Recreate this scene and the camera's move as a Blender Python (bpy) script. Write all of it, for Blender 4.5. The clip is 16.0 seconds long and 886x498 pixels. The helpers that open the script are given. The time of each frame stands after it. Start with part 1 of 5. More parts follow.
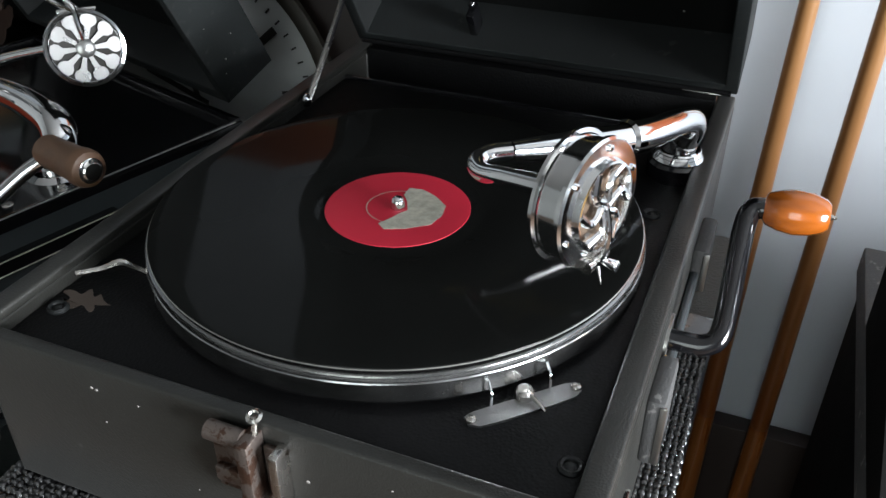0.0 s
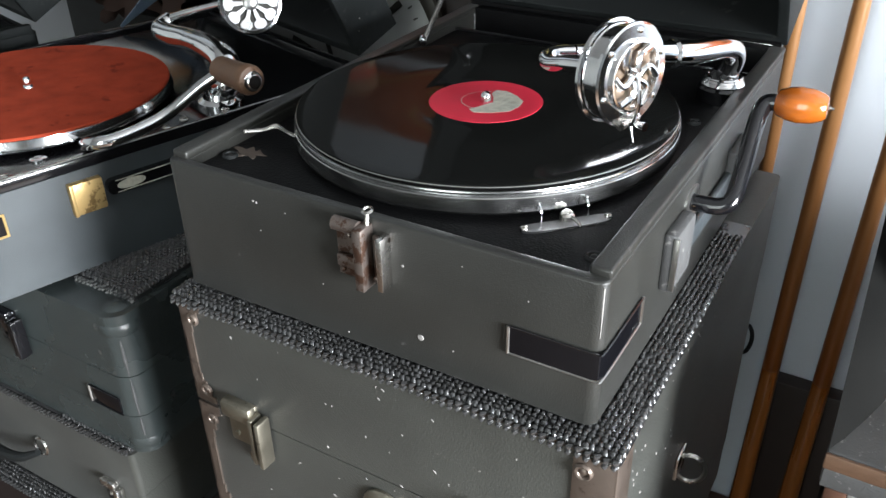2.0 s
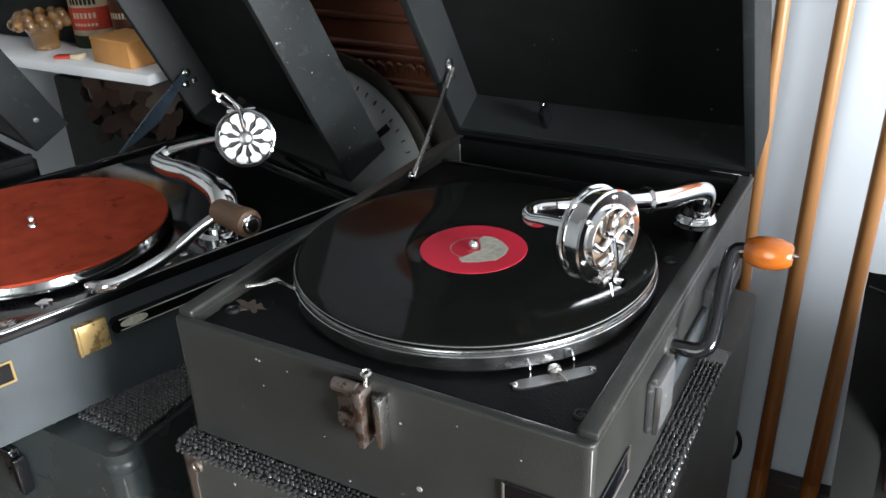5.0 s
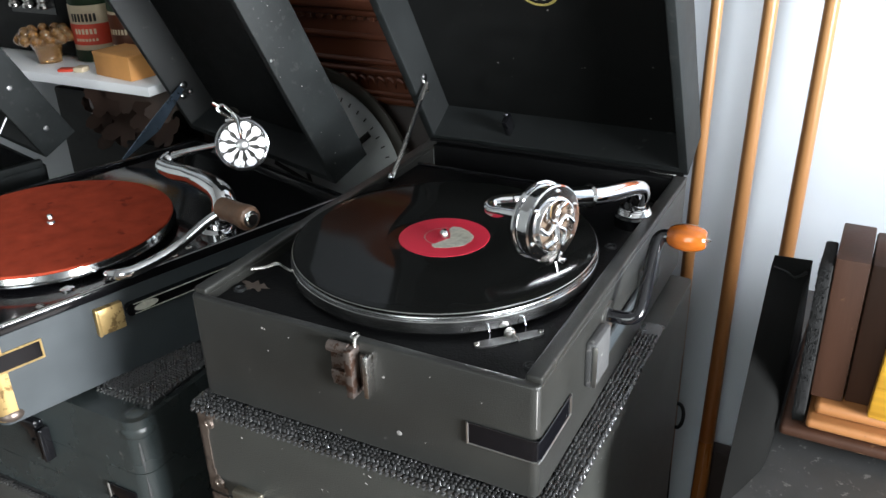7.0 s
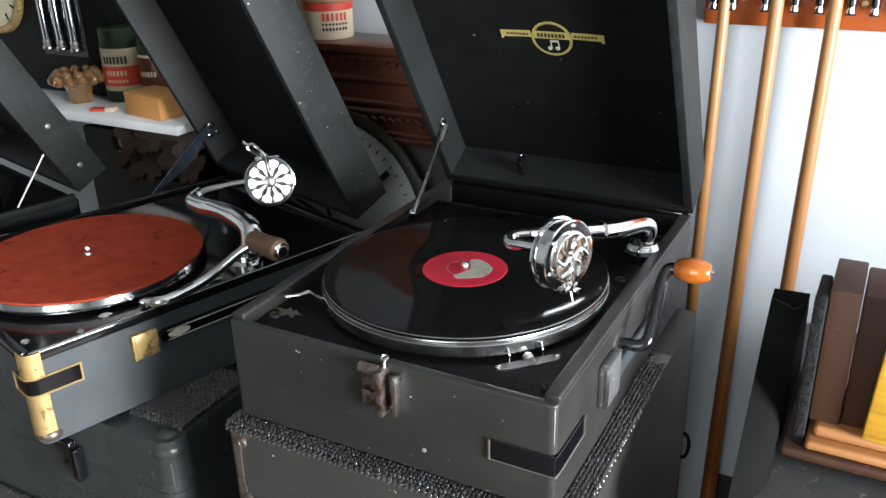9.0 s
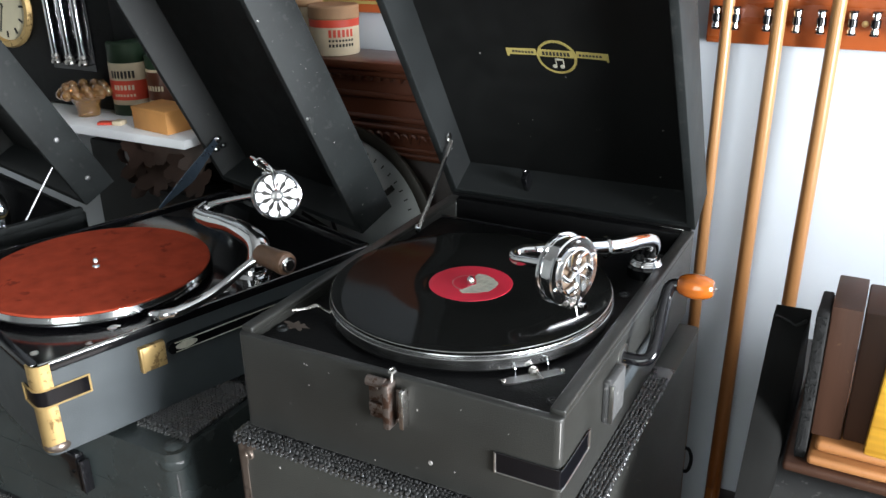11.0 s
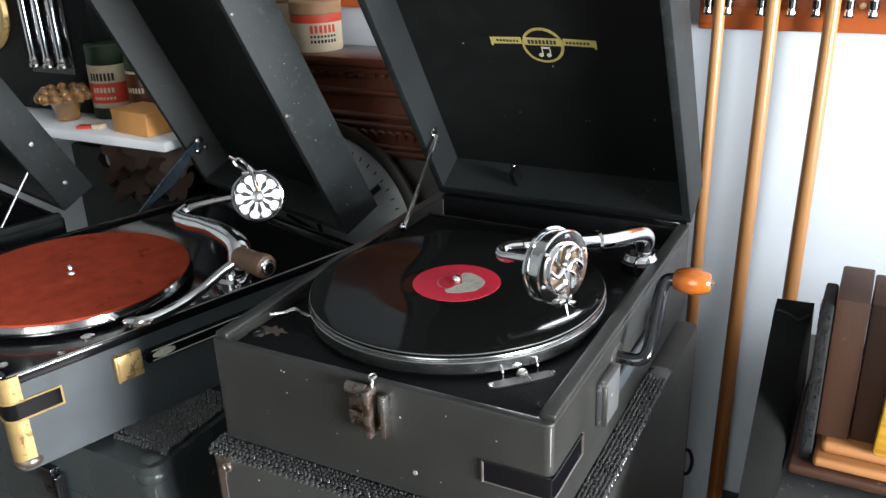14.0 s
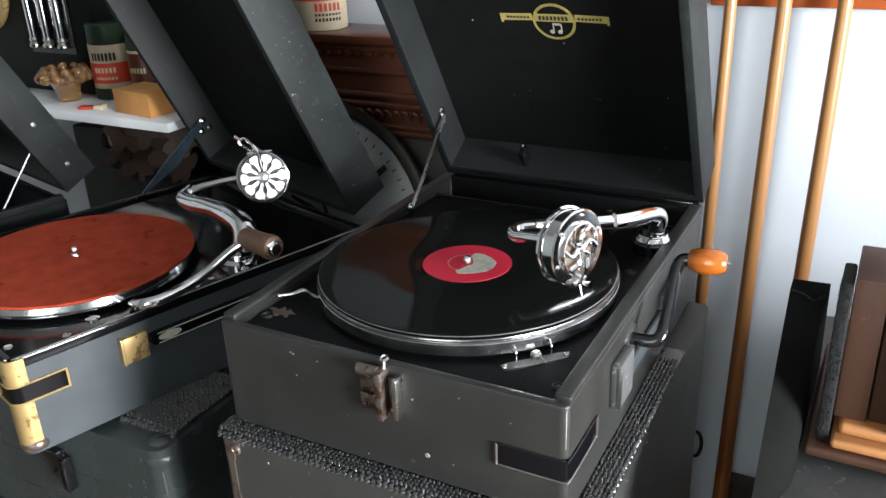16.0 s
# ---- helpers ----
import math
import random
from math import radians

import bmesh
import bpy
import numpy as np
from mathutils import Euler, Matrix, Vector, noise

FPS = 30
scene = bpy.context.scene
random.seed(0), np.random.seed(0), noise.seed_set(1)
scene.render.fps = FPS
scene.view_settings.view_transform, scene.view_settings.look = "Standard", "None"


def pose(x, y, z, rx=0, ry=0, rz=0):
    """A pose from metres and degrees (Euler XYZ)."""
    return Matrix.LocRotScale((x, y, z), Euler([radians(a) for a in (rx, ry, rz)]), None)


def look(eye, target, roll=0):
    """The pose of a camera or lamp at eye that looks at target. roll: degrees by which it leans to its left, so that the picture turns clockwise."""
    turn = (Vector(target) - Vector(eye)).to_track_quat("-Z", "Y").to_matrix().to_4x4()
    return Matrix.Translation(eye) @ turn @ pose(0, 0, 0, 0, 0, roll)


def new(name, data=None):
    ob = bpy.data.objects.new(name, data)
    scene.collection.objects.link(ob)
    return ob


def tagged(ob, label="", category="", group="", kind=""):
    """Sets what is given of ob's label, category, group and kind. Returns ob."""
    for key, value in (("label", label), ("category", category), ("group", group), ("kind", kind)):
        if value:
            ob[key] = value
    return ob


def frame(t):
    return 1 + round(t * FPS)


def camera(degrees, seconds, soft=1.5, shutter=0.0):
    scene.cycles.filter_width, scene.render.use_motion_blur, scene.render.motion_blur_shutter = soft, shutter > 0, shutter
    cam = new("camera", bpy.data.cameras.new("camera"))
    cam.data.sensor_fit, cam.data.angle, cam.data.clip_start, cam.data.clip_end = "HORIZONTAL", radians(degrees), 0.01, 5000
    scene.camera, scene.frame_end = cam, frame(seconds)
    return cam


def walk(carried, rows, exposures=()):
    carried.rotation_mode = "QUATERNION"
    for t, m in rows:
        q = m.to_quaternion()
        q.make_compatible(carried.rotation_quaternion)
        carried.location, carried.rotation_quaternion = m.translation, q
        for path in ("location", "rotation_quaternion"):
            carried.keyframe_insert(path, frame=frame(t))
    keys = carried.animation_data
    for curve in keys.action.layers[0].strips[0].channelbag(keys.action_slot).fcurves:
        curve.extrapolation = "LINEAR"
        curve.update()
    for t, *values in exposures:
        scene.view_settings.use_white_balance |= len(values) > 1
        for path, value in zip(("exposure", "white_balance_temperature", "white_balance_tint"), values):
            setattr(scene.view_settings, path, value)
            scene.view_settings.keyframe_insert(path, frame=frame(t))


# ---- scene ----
cam = camera(55.1, 16.0)
PATH = [
    (0, (0.165, -0.191, 1.232), (-0.471, 1.351, 0.129), 0.1),
    (0.5, (0.209, -0.223, 1.232), (-0.629, 1.254, 0.175), -0.7),
    (1, (0.217, -0.244, 1.231), (-0.649, 1.207, 0.16), -0.2),
    (1.5, (0.229, -0.291, 1.226), (-0.645, 1.165, 0.17), -0.3),
    (2, (0.249, -0.32, 1.215), (-0.64, 1.144, 0.182), -1.1),
    (2.5, (0.269, -0.33, 1.207), (-0.633, 1.134, 0.186), -1.1),
    (3, (0.269, -0.331, 1.216), (-0.642, 1.134, 0.203), -0.7),
    (3.5, (0.26, -0.343, 1.228), (-0.658, 1.134, 0.24), -1.0),
    (4, (0.255, -0.336, 1.247), (-0.674, 1.16, 0.298), -1.9),
    (4.5, (0.251, -0.326, 1.262), (-0.66, 1.207, 0.358), -2.1),
    (4.7, (0.249, -0.32, 1.268), (-0.66, 1.219, 0.372), -2.3),
    (6.8, (0.287, -0.391, 1.298), (-0.571, 1.178, 0.402), -1.8),
    (7, (0.302, -0.408, 1.307), (-0.559, 1.169, 0.429), -1.9),
    (7.5, (0.304, -0.429, 1.318), (-0.566, 1.162, 0.473), -1.8),
    (8, (0.306, -0.445, 1.321), (-0.572, 1.157, 0.508), -1.8),
    (8.5, (0.307, -0.453, 1.318), (-0.576, 1.154, 0.518), -1.5),
    (9, (0.31, -0.457, 1.321), (-0.573, 1.154, 0.529), -1.4),
    (9.5, (0.31, -0.457, 1.322), (-0.577, 1.156, 0.542), -1.3),
    (10, (0.312, -0.465, 1.327), (-0.578, 1.151, 0.553), -1.2),
    (12.5, (0.305, -0.467, 1.325), (-0.582, 1.163, 0.578), -1.0),
    (13, (0.307, -0.465, 1.325), (-0.583, 1.166, 0.583), -1.1),
    (13.5, (0.308, -0.454, 1.318), (-0.583, 1.178, 0.579), -1.6),
    (14, (0.306, -0.434, 1.309), (-0.581, 1.19, 0.552), -2.2),
    (14.5, (0.305, -0.432, 1.308), (-0.576, 1.184, 0.525), -2.5),
    (15, (0.303, -0.433, 1.306), (-0.577, 1.183, 0.523), -2.4),
    (15.5, (0.3, -0.433, 1.302), (-0.58, 1.179, 0.511), -2.4),
    (16, (0.294, -0.43, 1.303), (-0.588, 1.18, 0.509), -2.3),
]
walk(cam, [(t, look(eye, target, roll)) for t, eye, target, roll in PATH], [(0, -0.33), (0.5, -0.15), (1, -0.1), (1.5, 0.1), (2.5, 0.23), (3.5, 0.16), (4.5, -0.02), (7, 0.0), (16, 0.0)])

# ---- world and light ----
world = bpy.data.worlds.new("world")
scene.world = world
world.use_nodes = True
wn = world.node_tree.nodes
sky = wn.new("ShaderNodeTexSky")
sky.sky_type = "NISHITA"
sky.sun_disc = False
sky.sun_elevation, sky.sun_rotation = radians(38), radians(100)
wn["Background"].inputs["Strength"].default_value = 0.12
world.node_tree.links.new(sky.outputs["Color"], wn["Background"].inputs["Color"])


def area(name, eye, target, w, h, watts, colour):
    data = bpy.data.lights.new(name, "AREA")
    data.shape, data.size, data.size_y, data.energy, data.color = "RECTANGLE", w, h, watts, colour
    ob = new(name, data)
    ob.matrix_world = look(eye, target)
    return ob


# daylight through the window in the right-hand wall, and a weaker added fill behind
area("window_light", (2.17, -0.62, 1.22), (0.0, 0.05, 1.0), 0.8, 0.9, 235, (0.91, 0.955, 1.0))
# fill lamp added to lift the front faces; no source is known there
area("rear_fill", (0.3, -2.27, 1.35), (0.0, 0.3, 0.95), 0.9, 1.5, 20, (0.92, 1.0, 0.98))


# ---- materials ----
def material(name, base, rough=0.5, metal=0.0, vary=0.25, scale=40.0, bump=0.15, grain=900.0, coat=0.0, stain=None, stain_at=0.62, stain_scale=18.0, rough_vary=0.12, spec=0.5, stretch=None, cells=False):
    """A surface with colour variation at two scales, optional worn patches of another colour, and fine relief."""
    m = bpy.data.materials.new(name)
    m.use_nodes = True
    nt = m.node_tree
    ns, ln = nt.nodes, nt.links
    b = ns["Principled BSDF"]
    tc = ns.new("ShaderNodeTexCoord")
    mp = ns.new("ShaderNodeMapping")
    ln.new(tc.outputs["Object"], mp.inputs["Vector"])
    if stretch:
        mp.inputs["Scale"].default_value = stretch
    big = ns.new("ShaderNodeTexNoise")
    big.inputs["Scale"].default_value, big.inputs["Detail"].default_value = scale, 6
    fine = ns.new("ShaderNodeTexVoronoi" if cells else "ShaderNodeTexNoise")
    fine.inputs["Scale"].default_value = grain
    for n_ in (big, fine):
        ln.new(mp.outputs["Vector"], n_.inputs["Vector"])
    fac = big.outputs["Fac"]
    fine_out = fine.outputs["Distance"] if cells else fine.outputs["Fac"]
    ramp = ns.new("ShaderNodeMix")
    ramp.data_type = "RGBA"
    dark = [c * (1 - vary) for c in base]
    light = [min(1, c * (1 + vary)) for c in base]
    ramp.inputs["A"].default_value, ramp.inputs["B"].default_value = (*dark, 1), (*light, 1)
    ln.new(fac, ramp.inputs["Factor"])
    col = ramp.outputs["Result"]
    if stain:
        spot = ns.new("ShaderNodeTexNoise")
        spot.inputs["Scale"].default_value, spot.inputs["Detail"].default_value = stain_scale, 9
        spot.inputs["Roughness"].default_value = 0.68
        ln.new(tc.outputs["Object"], spot.inputs["Vector"])
        cr = ns.new("ShaderNodeValToRGB")
        cr.color_ramp.elements[0].position, cr.color_ramp.elements[1].position = stain_at, stain_at + 0.05
        ln.new(spot.outputs["Fac"], cr.inputs["Fac"])
        mx = ns.new("ShaderNodeMix")
        mx.data_type = "RGBA"
        ln.new(cr.outputs["Color"], mx.inputs["Factor"])
        ln.new(col, mx.inputs["A"])
        mx.inputs["B"].default_value = (*stain, 1)
        col = mx.outputs["Result"]
    ln.new(col, b.inputs["Base Color"])
    rr = ns.new("ShaderNodeMapRange")
    rr.inputs["To Min"].default_value, rr.inputs["To Max"].default_value = max(0.02, rough - rough_vary), min(1, rough + rough_vary)
    ln.new(fac, rr.inputs["Value"])
    ln.new(rr.outputs["Result"], b.inputs["Roughness"])
    b.inputs["Metallic"].default_value = metal
    b.inputs["Coat Weight"].default_value = coat
    b.inputs["Coat Roughness"].default_value = 0.08
    b.inputs["Specular IOR Level"].default_value = spec
    if bump:
        bp = ns.new("ShaderNodeBump")
        bp.inputs["Strength"].default_value, bp.inputs["Distance"].default_value = bump, 0.0006
        ln.new(fine_out, bp.inputs["Height"])
        ln.new(bp.outputs["Normal"], b.inputs["Normal"])
    return m


LEATHER = material("black_leathercloth", (0.0186, 0.0186, 0.0166), 0.35, spec=0.5, bump=0.2, grain=950, cells=True, vary=0.5, scale=14, stain=(0.07, 0.068, 0.065), stain_at=0.66, stain_scale=60)
LEATHERTWO = material("black_grained_cloth", (0.0112, 0.0132, 0.0134), 0.60, spec=0.26, bump=0.25, grain=1000, cells=True, vary=0.7, scale=22, stain=(0.021, 0.023, 0.0225), stain_at=0.57, stain_scale=85)
# deck cloth far darker than the case: its shade is in the colour
DECK = material("shaded_deck_cloth", (0.0040, 0.0040, 0.0043), 0.42, spec=0.16, bump=0.3, grain=650, cells=True, vary=0.3)
LIDIN = material("lid_lining", (0.0058, 0.0061, 0.0060), 0.5, spec=0.22, bump=0.4, grain=1200, cells=True, vary=0.25, stain=(0.022, 0.023, 0.023), stain_at=0.66, stain_scale=60)
BLACKCLOTH = material("worn_black_leathercloth", (0.030, 0.037, 0.037), 0.27, spec=0.75, bump=0.35, grain=950, cells=True, vary=0.35, scale=14, stain=(0.085, 0.08, 0.075), stain_at=0.64, stain_scale=45)
GREYCLOTH = material("dark_grey_leathercloth", (0.040, 0.047, 0.051), 0.4, bump=0.25, grain=1200, cells=True, vary=0.2)
CASECLOTH = material("suitcase_cloth", (0.034, 0.035, 0.031), 0.36, spec=0.55, bump=0.4, grain=700, cells=True, vary=0.8, scale=9, stain=(0.15, 0.145, 0.13), stain_at=0.665, stain_scale=170)
MAT = material("woven_mat", (0.018, 0.018, 0.0185), 0.28, coat=0.5, spec=0.8, bump=0.3, grain=1500, vary=0.4)
CHROME = material("chrome", (0.82, 0.82, 0.83), 0.07, metal=1, vary=0.05, bump=0.0, rough_vary=0.04)
NICKEL = material("worn_nickel", (0.6, 0.58, 0.55), 0.25, metal=1, vary=0.2, bump=0.15, grain=500, stain=(0.16, 0.12, 0.09), stain_at=0.6, stain_scale=120)
STEEL = material("dull_steel", (0.5, 0.49, 0.47), 0.32, metal=1, vary=0.2, bump=0.1)
DULL = material("dull_grey_plate", (0.30, 0.30, 0.30), 0.38, metal=1, vary=0.3, scale=80, bump=0.1, stain=(0.12, 0.11, 0.10), stain_at=0.6, stain_scale=120)
TARNISH = material("tarnished_case_metal", (0.27, 0.25, 0.20), 0.38, metal=0.9, vary=0.4, scale=60, bump=0.3, grain=600, stain=(0.12, 0.10, 0.08), stain_at=0.62, stain_scale=130)
RUST = material("rusty_latch", (0.17, 0.14, 0.125), 0.4, metal=0.8, vary=0.4, bump=0.4, grain=700, stain=(0.09, 0.05, 0.035), stain_at=0.5, stain_scale=110)
BRASS = material("aged_brass", (0.58, 0.40, 0.17), 0.4, metal=0.7, vary=0.3, bump=0.2, grain=400, stain=(0.24, 0.15, 0.06), stain_at=0.56, stain_scale=70)
COPPER = material("worn_brown_metal", (0.19, 0.152, 0.128), 0.34, metal=0.75, vary=0.45, scale=30, bump=0.25, grain=500, stain=(0.115, 0.09, 0.075), stain_at=0.57, stain_scale=60)
ENAMEL = material("black_enamel", (0.005, 0.005, 0.006), 0.14, vary=0.2, bump=0.0, coat=0.35)
GLOSSBLACK = material("gloss_black_strip", (0.004, 0.004, 0.005), 0.1, vary=0.2, bump=0.0, spec=0.35)
SHELLAC = material("shellac", (0.0080, 0.0083, 0.0079), 0.07, vary=0.2, bump=0.0, spec=0.06, rough_vary=0.01)
FELT = material("red_felt", (0.35, 0.05, 0.023), 0.95, vary=0.45, scale=45, bump=1.0, grain=1600, spec=0.1, stain=(0.2, 0.028, 0.015), stain_at=0.6, stain_scale=40)
LABEL = material("red_paper", (0.55, 0.02, 0.045), 0.5, vary=0.12, bump=0.1, grain=900)
PALE = material("torn_paper", (0.42, 0.41, 0.34), 0.7, vary=0.6, scale=260, bump=0.2)
GOLDINK = material("gold_ink", (0.37, 0.30, 0.095), 0.5, vary=0.25, scale=300, bump=0.0)
KNOBWOOD = material("varnished_orange_wood", (0.34, 0.086, 0.010), 0.16, vary=0.7, scale=90, bump=0.05, coat=0.8, stretch=(0.25, 1.6, 1.6))
KNOBDARK = material("worn_brown_wood", (0.11, 0.06, 0.035), 0.5, vary=0.4, scale=120, bump=0.3, grain=600)
CUEWOOD = material("maple_shaft", (0.37, 0.21, 0.09), 0.32, vary=0.15, scale=30, bump=0.05, coat=0.1, stretch=(1, 1, 0.05))
CUEBUTT = material("stained_butt", (0.22, 0.075, 0.018), 0.28, vary=0.3, scale=60, bump=0.05, coat=0.5, stretch=(1, 1, 0.05))
REDWOOD = material("red_mahogany_board", (0.33, 0.075, 0.018), 0.3, vary=0.4, scale=25, bump=0.1, coat=0.4, stretch=(0.15, 1, 1))
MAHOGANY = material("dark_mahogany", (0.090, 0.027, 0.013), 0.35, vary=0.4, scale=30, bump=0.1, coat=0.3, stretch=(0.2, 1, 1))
DARKWOOD = material("dark_brown_wood", (0.055, 0.024, 0.014), 0.5, spec=0.3, vary=0.45, scale=50, bump=0.3, grain=500, stretch=(1, 1, 0.12), stain=(0.16, 0.09, 0.05), stain_at=0.64, stain_scale=30)
BASEWOOD = material("red_oak_moulding", (0.42, 0.18, 0.065), 0.35, vary=0.45, scale=60, bump=0.3, grain=500, stretch=(0.12, 1, 1), stain=(0.1, 0.05, 0.03), stain_at=0.63, stain_scale=60)
OAK = material("golden_oak", (0.80, 0.33, 0.035), 0.3, vary=0.65, scale=110, bump=0.3, grain=400, coat=0.3, stretch=(0.1, 1, 1.4))
DUSTY = material("dusty_black_top", (0.06, 0.06, 0.06), 0.7, vary=0.4, scale=40, bump=0.5, grain=700, stain=(0.18, 0.175, 0.17), stain_at=0.6, stain_scale=130)
VELVET = material("black_bristle", (0.012, 0.012, 0.012), 0.85, vary=0.5, scale=200, bump=1.0, grain=1200, spec=0.2)
# unseen walls, toned dim to cut the light they throw back
DIMPAINT = material("dim_unseen_wall", (0.22, 0.23, 0.225), 0.5, vary=0.3, scale=12, bump=0.2, stretch=(1, 1, 0.1))
PAINT = material("white_wall_paint", (0.43, 0.46, 0.495), 0.75, vary=0.05, scale=6, bump=0.15, grain=220)
# unseen ceiling, darkened to hold down the ambient bounce
CEILING = material("ceiling_paint", (0.25, 0.25, 0.245), 0.85, vary=0.03, scale=5, bump=0.1)
FLOORMAT = material("brown_floor", (0.09, 0.055, 0.035), 0.5, vary=0.4, scale=12, bump=0.2, stretch=(0.2, 1, 1))
SHELFWHITE = material("white_laminate", (0.8, 0.81, 0.82), 0.35, vary=0.03, bump=0.05)
CARD = material("brown_cardboard", (0.60, 0.28, 0.085), 0.7, vary=0.2, scale=40, bump=0.3, grain=500)
PAPERCAP = material("aged_paper_lid", (0.33, 0.19, 0.10), 0.75, vary=0.3, scale=60, bump=0.3)
CREAM = material("cream_label", (0.62, 0.52, 0.36), 0.6, vary=0.2, scale=60, bump=0.1)
REDINK = material("red_print", (0.6, 0.06, 0.03), 0.55, vary=0.15, bump=0.0)
GREENINK = material("dark_green_print", (0.016, 0.042, 0.018), 0.5, vary=0.2, bump=0.0)
BLACKINK = material("black_print", (0.02, 0.018, 0.015), 0.6, vary=0.1, bump=0.0)
AMBER = material("amber_glass", (0.50, 0.27, 0.09), 0.06, metal=0.0, vary=0.4, scale=80, bump=0.2, coat=1.0)
DIAL = material("ivory_dial", (0.66, 0.6, 0.42), 0.5, vary=0.15, scale=30, bump=0.0)
GREYDIAL = material("pale_clock_dial", (0.34, 0.35, 0.34), 0.5, vary=0.15, scale=30, bump=0.0)
BRONZE = material("dark_gilt_rim", (0.030, 0.026, 0.020), 0.5, metal=0.3, vary=0.3)
BLADE = material("blue_steel_blade", (0.22, 0.30, 0.40), 0.3, metal=0.9, vary=0.3, scale=60)
LEAF = material("brown_dry_leaf", (0.05, 0.028, 0.02), 0.6, vary=0.4, scale=60, bump=0.3)
RIMSTEEL = material("worn_plated_rim", (0.42, 0.42, 0.42), 0.22, metal=1, vary=0.25, scale=60, bump=0.15, grain=300, stain=(0.2, 0.19, 0.18), stain_at=0.66, stain_scale=60)
MICA = material("brown_mica", (0.12, 0.085, 0.06), 0.25, vary=0.5, scale=120, bump=0.1, coat=0.6)
BRIGHT = material("bright_nickel", (0.86, 0.86, 0.86), 0.12, metal=1, vary=0.06, bump=0.0, rough_vary=0.06)
SATIN = material("satin_nickel", (0.42, 0.42, 0.415), 0.3, metal=1, vary=0.1, bump=0.1, grain=400)
GREYPANEL = material("dusty_grey_panel", (0.20, 0.19, 0.18), 0.6, vary=0.25, scale=30, bump=0.3, grain=500, stain=(0.12, 0.115, 0.11), stain_at=0.62, stain_scale=40)
# darker copy of the lid cloth: shade inside the lids put into colour
LIDWALL = material("shaded_lid_wall", (0.0078, 0.0092, 0.0095), 0.5, spec=0.38, bump=0.2, grain=1200, cells=True, vary=0.5, scale=12, stain=(0.03, 0.03, 0.03), stain_at=0.63, stain_scale=40)
# near-black wood; on the mahogany carcass it carries the shade below the mouldings
NEARBLACK = material("near_black_wood", (0.018, 0.011, 0.009), 0.45, vary=0.4, scale=30, bump=0.1, stretch=(0.2, 1, 1))
MATTGREY = material("matt_dark_grey", (0.0065, 0.0065, 0.0062), 0.85, vary=0.4, scale=30, bump=0.3, grain=900, spec=0.04)
BAGCLOTH = material("black_bag_cloth", (0.007, 0.007, 0.007), 0.85, vary=0.4, scale=30, bump=0.3, grain=900, spec=0.06)



AMBER.node_tree.nodes["Principled BSDF"].inputs["Transmission Weight"].default_value = 0.75
# dust in the grain of the cloths
for dusty, weight in ((LEATHER, 0.03), (CASECLOTH, 0.05)):
    dusty.node_tree.nodes["Principled BSDF"].inputs["Sheen Weight"].default_value = weight
    dusty.node_tree.nodes["Principled BSDF"].inputs["Sheen Roughness"].default_value = 0.45
# the record's grooves stretch its gloss across them
tangent = SHELLAC.node_tree.nodes.new("ShaderNodeTangent")
tangent.direction_type, tangent.axis = "RADIAL", "Z"
SHELLAC.node_tree.links.new(tangent.outputs["Tangent"], SHELLAC.node_tree.nodes["Principled BSDF"].inputs["Tangent"])
SHELLAC.node_tree.nodes["Principled BSDF"].inputs["Anisotropic"].default_value = 0.2


# ---- mesh helpers ----
def add_box(bm, x0, y0, z0, x1, y1, z1, bevel=0.0, seg=2):
    made = bmesh.ops.create_cube(bm, size=1, matrix=Matrix.LocRotScale(((x0 + x1) / 2, (y0 + y1) / 2, (z0 + z1) / 2), None, (x1 - x0, y1 - y0, z1 - z0)))["verts"]
    if bevel:
        edges = list({e for v in made for e in v.link_edges})
        bmesh.ops.bevel(bm, geom=edges, offset=bevel, segments=seg, profile=0.5, affect="EDGES")
    return bm


def box(x0, y0, z0, x1, y1, z1, bevel=0.0, seg=2):
    return add_box(bmesh.new(), x0, y0, z0, x1, y1, z1, bevel, seg)


def add_rod(bm, p0, p1, r0, r1=None, seg=16, caps=True):
    p0, p1 = Vector(p0), Vector(p1)
    way = p1 - p0
    m = Matrix.Translation((p0 + p1) / 2) @ way.to_track_quat("Z", "Y").to_matrix().to_4x4()
    bmesh.ops.create_cone(bm, cap_ends=caps, segments=seg, radius1=r0, radius2=r0 if r1 is None else r1, depth=way.length, matrix=m)
    return bm


def rod(p0, p1, r0, r1=None, seg=16):
    return add_rod(bmesh.new(), p0, p1, r0, r1, seg)


def add_turned(bm, profile, m=None, seg=48):
    """A lathe-turned form: rows of (radius, height) round z."""
    m = m or Matrix()
    rings = []
    for r, z in profile:
        if r < 1e-6:
            rings.append([bm.verts.new(m @ Vector((0, 0, z)))])
        else:
            rings.append([bm.verts.new(m @ Vector((r * math.cos(2 * math.pi * k / seg), r * math.sin(2 * math.pi * k / seg), z))) for k in range(seg)])
    for a, b in zip(rings, rings[1:]):
        for k in range(seg):
            j = (k + 1) % seg
            if len(a) == 1 and len(b) > 1:
                bm.faces.new((a[0], b[j], b[k]))
            elif len(b) == 1 and len(a) > 1:
                bm.faces.new((a[k], a[j], b[0]))
            elif len(a) > 1:
                bm.faces.new((a[k], a[j], b[j], b[k]))
    return bm


def turned(profile, m=None, seg=48):
    return add_turned(bmesh.new(), profile, m, seg)


